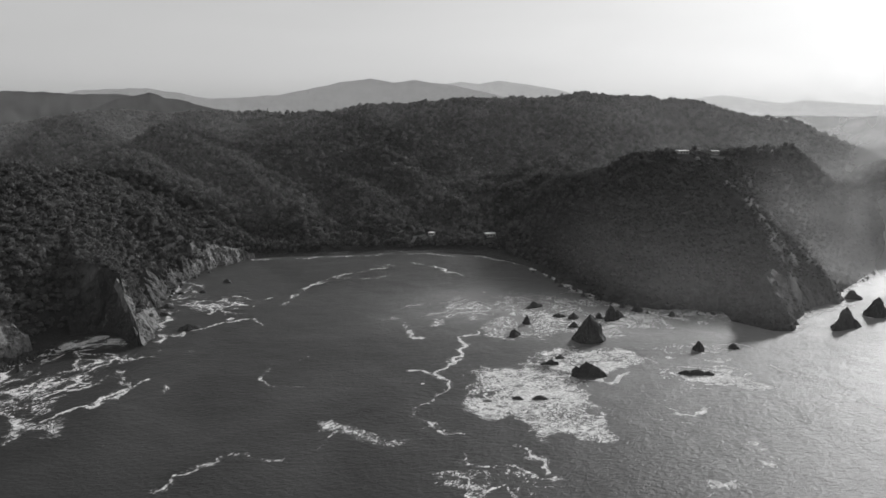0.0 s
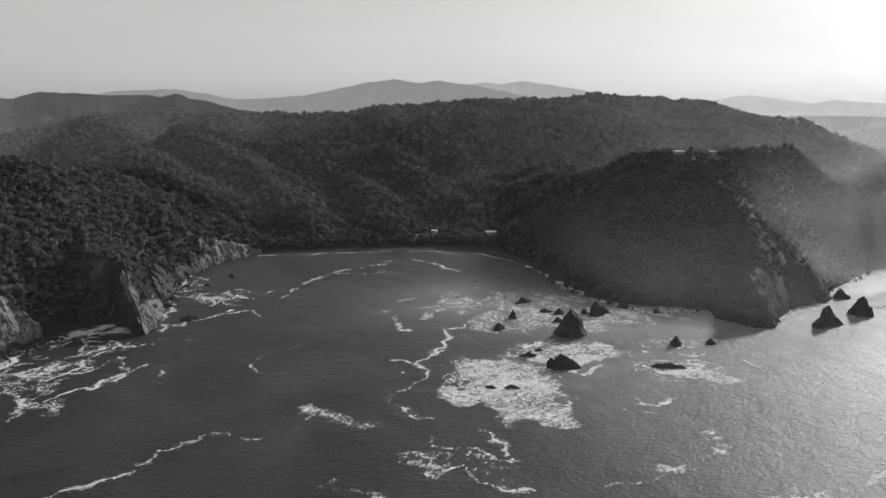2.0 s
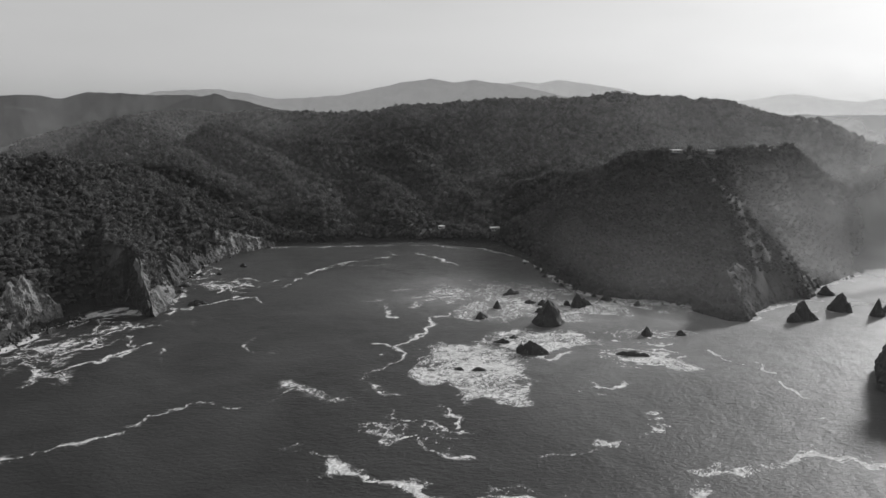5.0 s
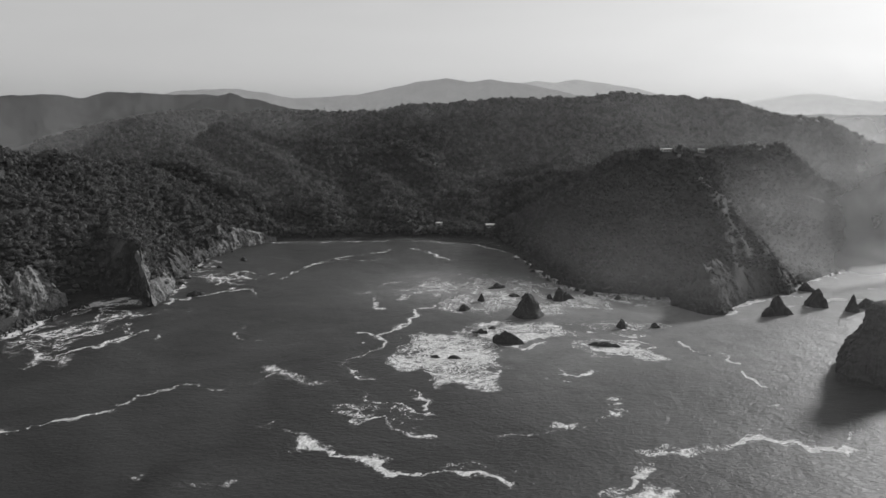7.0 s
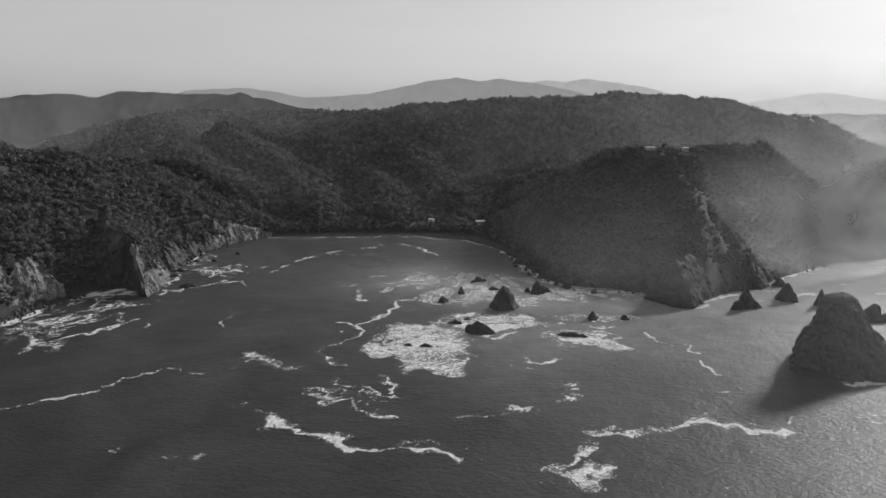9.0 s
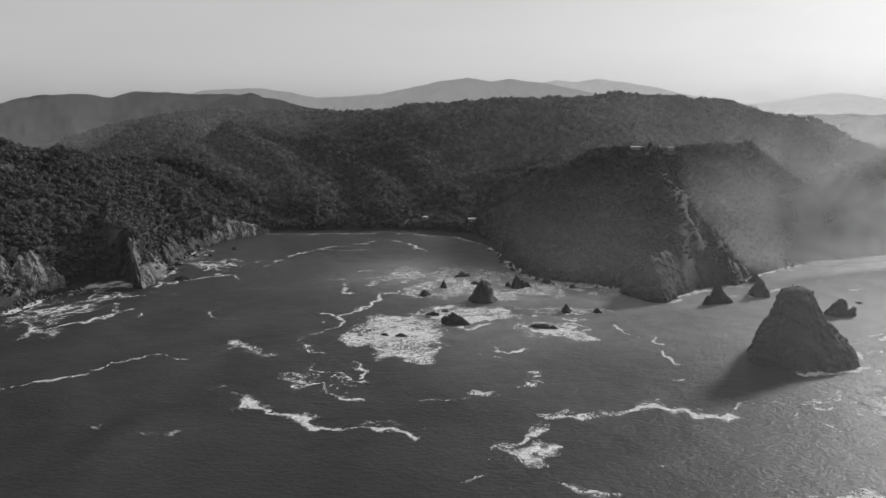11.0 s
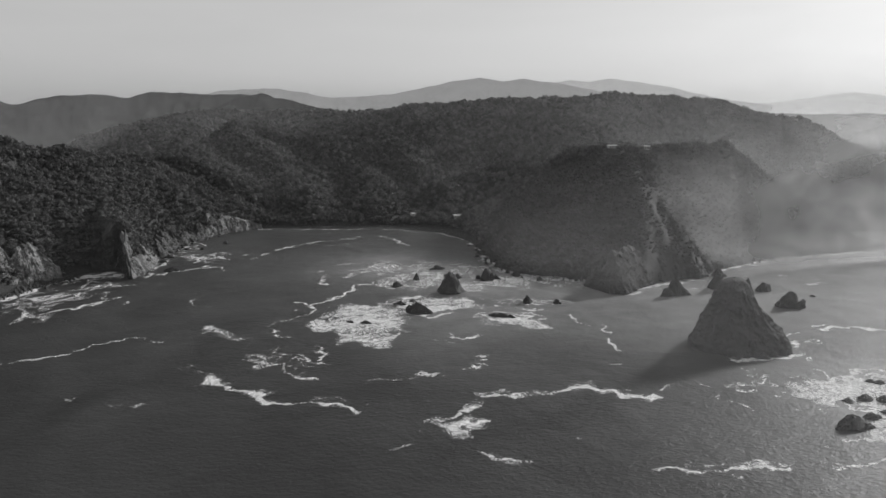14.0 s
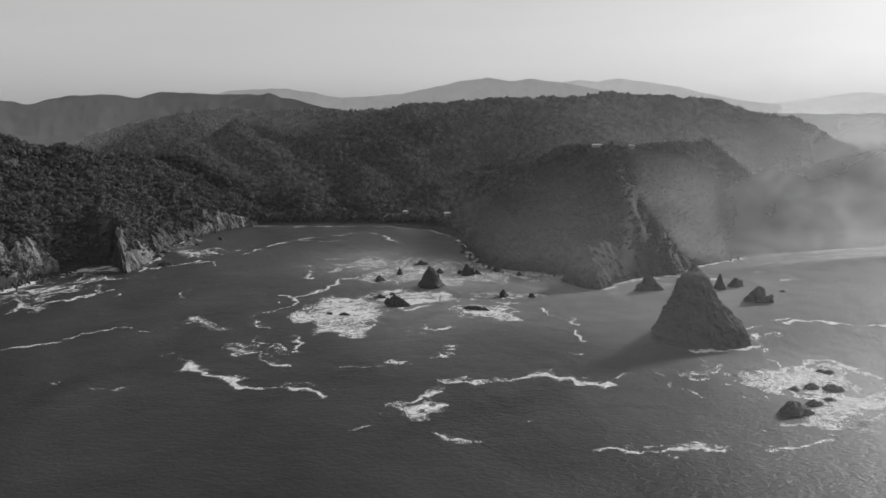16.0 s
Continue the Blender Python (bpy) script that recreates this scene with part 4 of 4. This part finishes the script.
def scatter(step, x0, x1, y0, y1, seed):
    rng = np.random.RandomState(seed)
    count = int((x1 - x0) * (y1 - y0) / step ** 2)
    k = np.arange(count)
    X = x0 + (x1 - x0) * ((0.5 + k * 0.7548776662) % 1) + rng.uniform(-0.75, 0.75, count) * step
    Y = y0 + (y1 - y0) * ((0.5 + k * 0.5698402910) % 1) + rng.uniform(-0.75, 0.75, count) * step
    z, dc = land(X, Y)
    slope = np.hypot(land(X + 1.5, Y)[0] - z, land(X, Y + 1.5)[0] - z) / 1.5
    thin = fbm(X / 35, Y / 35, seed=91, octaves=3)
    _, (beach, steep) = polyline_distance(X, Y, SHORE)
    ok = (dc > beach + np.where(steep > 2.4, 4.5, 1)) & (z > 2.2 + 2 * thin) & (slope + 0.25 * thin < 3.2) & (thin + rng.uniform(-0.4, 1.2, X.size) > -0.85)
    headland = (X > 95) & (X < 450) & (Y < 640 + 12 * thin)
    edge = smooth(80, 175, X + 30 * thin)
    spine, _ = polyline_distance(X, Y, [(228, 644), (236, 600), (240, 552), (247, 516), (242, 490)])
    flank, _ = polyline_distance(X, Y, [(310, 664), (345, 678), (373, 684), (400, 650)])
    ok &= ~(headland & (X > 222) & (X < 282) & (Y < 560)) | (slope < 1.2 + 0.3 * thin)
    ok &= ~headland | (np.minimum(spine, flank) < 9 + 5 * thin) | (z > 84 + 6 * thin) | (rng.uniform(0, 1, X.size) > 0.12 * edge)
    for hx, hy in HOUSE_SITES:
        ok &= (np.hypot(X - hx, Y - hy) > 8) & ((np.abs(X - hx - (Y - hy) * 0.12) > 6.5) | (Y > hy) | (Y < hy - 17))
    return X[ok], Y[ok], z[ok], headland[ok]


def grown(name, X, Y, Z, size, lumps, sprays, seed, mat=FOLIAGE, kinds=12):
    rng = np.random.RandomState(seed)
    shapes = [crown_shape(seed + k, lumps, sprays) for k in range(kinds)]
    V, F, T, base = [], [], [], 0
    which = rng.randint(0, kinds, len(X))
    for k, (v, f) in enumerate(shapes):
        idx = np.nonzero(which == k)[0]
        a, s = rng.uniform(0, 2 * np.pi, len(idx)), size[idx]
        c, sn = np.cos(a)[:, None], np.sin(a)[:, None]
        tall = rng.uniform(0.8, 1.5, len(idx)) * s
        x = (v[None, :, 0] * c - v[None, :, 1] * sn) * s[:, None] + X[idx][:, None]
        y = (v[None, :, 0] * sn + v[None, :, 1] * c) * s[:, None] + Y[idx][:, None]
        z = v[None, :, 2] * tall[:, None] + (Z[idx] + tall * 0.45)[:, None]
        V.append(np.stack([x, y, z], -1).reshape(-1, 3))
        T.append(np.repeat(rng.uniform(0, 1, len(idx)), len(v)))
        F.append((f[None] + base + (np.arange(len(idx)) * len(v))[:, None, None]).reshape(-1, 3))
        base += len(idx) * len(v)
    me = mesh_of(name, np.concatenate(V), np.concatenate(F), mat, False)
    attribute(me, "tone", np.concatenate(T))
    return me


def crown_sizes(seed, count, small, usual, tall):
    """Crown radii: mostly middling, a good many small, a few that stand over the rest."""
    rng = np.random.RandomState(seed)
    r = small + (usual - small) * rng.uniform(0, 1, count) ** 0.8
    return np.where(rng.uniform(0, 1, count) > 0.9, rng.uniform(usual, tall, count), r)


def tree_kind(seed):
    """A small dry-forest tree: tapered trunk with limbs, leafy crown."""
    rng = random.Random(seed)
    bm = bmesh.new()
    def limb(a, b, r0, r1):
        way = Vector(b) - Vector(a)
        m = Matrix.Translation((Vector(a) + Vector(b)) / 2) @ way.to_track_quat("Z", "Y").to_matrix().to_4x4()
        bmesh.ops.create_cone(bm, cap_ends=True, segments=6, radius1=r0, radius2=r1, depth=way.length, matrix=m)
    limb((0, 0, -0.4), (0.1, 0, 1.6), 0.17, 0.11)
    for _ in range(4):
        a = rng.uniform(0, 6.28)
        limb((0.1, 0, 1.4), (1.2 * math.cos(a), 1.2 * math.sin(a), rng.uniform(2.2, 3.2)), 0.09, 0.03)
    trunk = bpy.data.meshes.new("trunk")
    bm.to_mesh(trunk)
    bm.free()
    trunk.materials.append(BARK)
    v, f = crown_shape(seed, 7, 190, 0.17)
    crown = mesh_of("crown", v * (2.9, 2.9, 2.3) + (0.1, 0, 2.2), f, FOLIAGE, False)
    attribute(crown, "tone", np.full(len(v), rng.random()))
    return trunk, crown


TREES = [tree_kind(300 + k) for k in range(6)]
X, Y, Z, bare = scatter(3.1, -520, 470, 300, 700, 1)
close = (Y < 452) & (X > -300) & (X < -190)
first = np.nonzero(close)[0][:300]
rng = random.Random(9)
for k in first:
    trunk, crown = TREES[k % 6]
    thing = tagged(new("tree"), "small bushy tree of the dry coastal forest", "tree", "trees above the sea cliffs")
    s = rng.uniform(0.75, 1.25)
    thing.matrix_world = pose(X[k], Y[k], Z[k] - 0.1, 0, 0, rng.uniform(0, 360)) @ Matrix.Scale(s, 4)
    for name, data in (("trunk", trunk), ("crown", crown)):
        new(name, data).parent = thing
rest = np.ones(len(X), bool)
rest[first] = False
X, Y, Z, bare = X[rest], Y[rest], Z[rest], bare[rest]
size = crown_sizes(2, len(X), 1.7, 3.1, 4.3) * np.where(bare, 0.62 + 0.38 * (1 - smooth(80, 175, X)), 1.0)
low = bare & (Y < 700)
tagged(new("scrub", grown("scrub", X[low], Y[low], Z[low] - 0.25, size[low], 1, 16, 450, SCRUB)), "low dry scrub on the steep headland", "scrub", kind="stuff")
X, Y, Z, size = X[~low], Y[~low], Z[~low], size[~low]
tagged(new("forest", grown("forest", X, Y, Z, size, 2, 38, 400)), "dense grey-green dry forest on steep coastal slopes", "forest", kind="stuff")
X, Y, Z, bare = scatter(5.0, -660, 780, 700, 1240, 3)
size = crown_sizes(4, len(X), 2.3, 4.2, 5.6) * np.where(bare, 0.5, 1.0)
tagged(new("forest", grown("forest", X, Y, Z, size, 1, 28, 500, PALE_LEAVES)), "dense forest over the hills behind the cove", "forest", kind="stuff")
X, Y, Z, bare = scatter(8, -1100, 200, 1262, 1700, 5)
size = crown_sizes(6, len(X), 2.6, 5.0, 6.5)
tagged(new("forest", grown("forest", X, Y, Z, size, 1, 16, 600, PALE_LEAVES)), "far forest on the hill crests", "forest", kind="stuff")


# ---- houses ----
def house(x, y, w, d, h, turn, label, roof_rise=0.0):
    z = float(land(np.array([x]), np.array([y]))[0][0])
    thing = tagged(new("house"), label, "house", "houses above the cove")
    thing.matrix_world = pose(x, y, z - 0.2, 0, 0, turn)
    part("wall", box(w, d, h, (0, 0, h / 2)), WALL, thing)
    part("roof", box(w + 1.0, d + 1.0, 0.35, (0, 0, h + 0.2), 0.08), ROOF, thing, "flat white roof")
    for k in range(3):
        part("window", box(w * 0.16, 0.1, h * 0.4, ((k - 1) * w * 0.3, -d / 2 - 0.03, h * 0.55), 0.01), GLASS, thing)
    return thing


house(225, 640, 10, 7, 2.6, 10, "long white flat-roofed house on the headland top")
house(262, 655, 6, 5, 4, -5, "small white house among trees on the headland")
house(49, 690, 10, 7, 3.5, 15, "low white-roofed building behind the beach")
house(-12, 712, 6, 5, 3.5, -20, "small pale hut on the wooded slope")
house(612, 950, 14, 8, 4, 0, "low white building on the far shoulder of the hill")


# ---- sea mist and hazy air ----
def mist(nodes, low, high, amount, label, ends=(0.15, 0.15), foot=0.3, crown=0.6, fade=22.0):
    """A soft upright bank over a line in plan, thinning to its ends, its foot and its top, and where it meets the slopes.
    A node may carry a third value: how dense the bank is there."""
    nodes = np.array([n if len(n) == 3 else (*n, 1.0) for n in nodes], float)
    run = np.concatenate([[0], np.cumsum(np.hypot(np.diff(nodes[:, 0]), np.diff(nodes[:, 1])))])
    s, t = np.meshgrid(np.linspace(0, 1, 150), np.linspace(0, 1, 60))
    x, y, dense = (np.interp(s * run[-1], run, nodes[:, k]) for k in range(3))
    x, y = x + 8 * fbm(s * 4, t * 2, seed=61, octaves=2), y + 8 * fbm(s * 4, t * 2, seed=62, octaves=2)
    z = low + (high - low) * t
    ground_z, _ = land(x, y)
    soft = amount * dense * smooth(0, ends[0], s) * smooth(0, ends[1], 1 - s) * smooth(0, crown, 1 - t) * smooth(0, foot, t)
    soft = soft * smooth(0, fade, z - np.maximum(ground_z, -5))
    billow = 0.8 + 0.3 * fbm(x / 70 + 0.4 * z / 60, z / 45, y / 90, seed=64, octaves=3)
    flat = np.clip(soft * billow, 0, 0.85).ravel()
    faces = grid_faces(150, 60)
    keep = faces[(flat[faces] > 0.003).any(axis=1)]
    used, inverse = np.unique(keep, return_inverse=True)
    me = mesh_of("sea_mist", np.stack([x, y, z], -1).reshape(-1, 3)[used], inverse.reshape(-1, 4), MIST)
    attribute(me, "thickness", flat[used])
    return tagged(new("sea_mist", me), label, "mist", kind="stuff")


mist([(70, 520, 0.25), (125, 455, 0.5), (165, 432, 0.85), (205, 405, 1), (245, 398, 0.9), (275, 410, 0.5)], 0, 105, 0.08, "thin spray drifting up the seaward slope of the headland", (0.3, 0.2), 0.3, 0.7)
mist([(256, 600, 0.1), (285, 530, 0.28), (330, 520, 0.85), (385, 550, 1.5), (560, 640, 1.6), (1100, 820, 1.4)], -6, 150, 0.6, "bright bank of spray hanging behind the headland", (0.06, 0.1), 0.16, 0.85, 8)
mist([(-50, 850, 0.15), (150, 800, 0.16), (350, 770, 0.55), (520, 820, 1.15), (750, 900, 1.25), (1500, 1100, 1)], 0, 260, 0.36, "pale mist before the long hill", (0.1, 0.1), 0.05, 0.75, 40)
# haze sheet added to lift the darks and brighten the right side
mist([(-900, 60, 0.06), (-220, 250, 0.06), (60, 220, 0.11), (200, 170, 0.3), (300, 120, 0.75), (400, 70, 1.3), (800, -50, 1.8)], -6, 175, 0.13, "faint bright haze sheet over the open water", (0.05, 0.05), 0.42, 0.3, 5)
# two thin sheets added to stand for the haze of distance
mist([(-1500, 1150, 1.8), (-500, 760, 1.8), (-230, 700, 1.2), (-100, 690, 0.6), (60, 700, 0.6), (200, 800, 0.5)], 0, 260, 0.035, "faint haze before the wooded hills", (0.1, 0.2), 0.02, 0.6, 30)
mist([(-2200, 1500, 1.6), (-700, 1130, 1.4), (-300, 1060, 0.8), (0, 1040, 0.8), (300, 1030, 0.9), (520, 950, 1.3)], 0, 330, 0.05, "faint haze before the far crests", (0.1, 0.1), 0.02, 0.6, 50)
mist([(420, 1650, 0.4), (700, 1700, 0.9), (1600, 1700, 1), (4200, 1400, 1)], 0.3, 215, 0.5, "pale mist over the far shore", (0.1, 0.05), 0.02, 0.7)
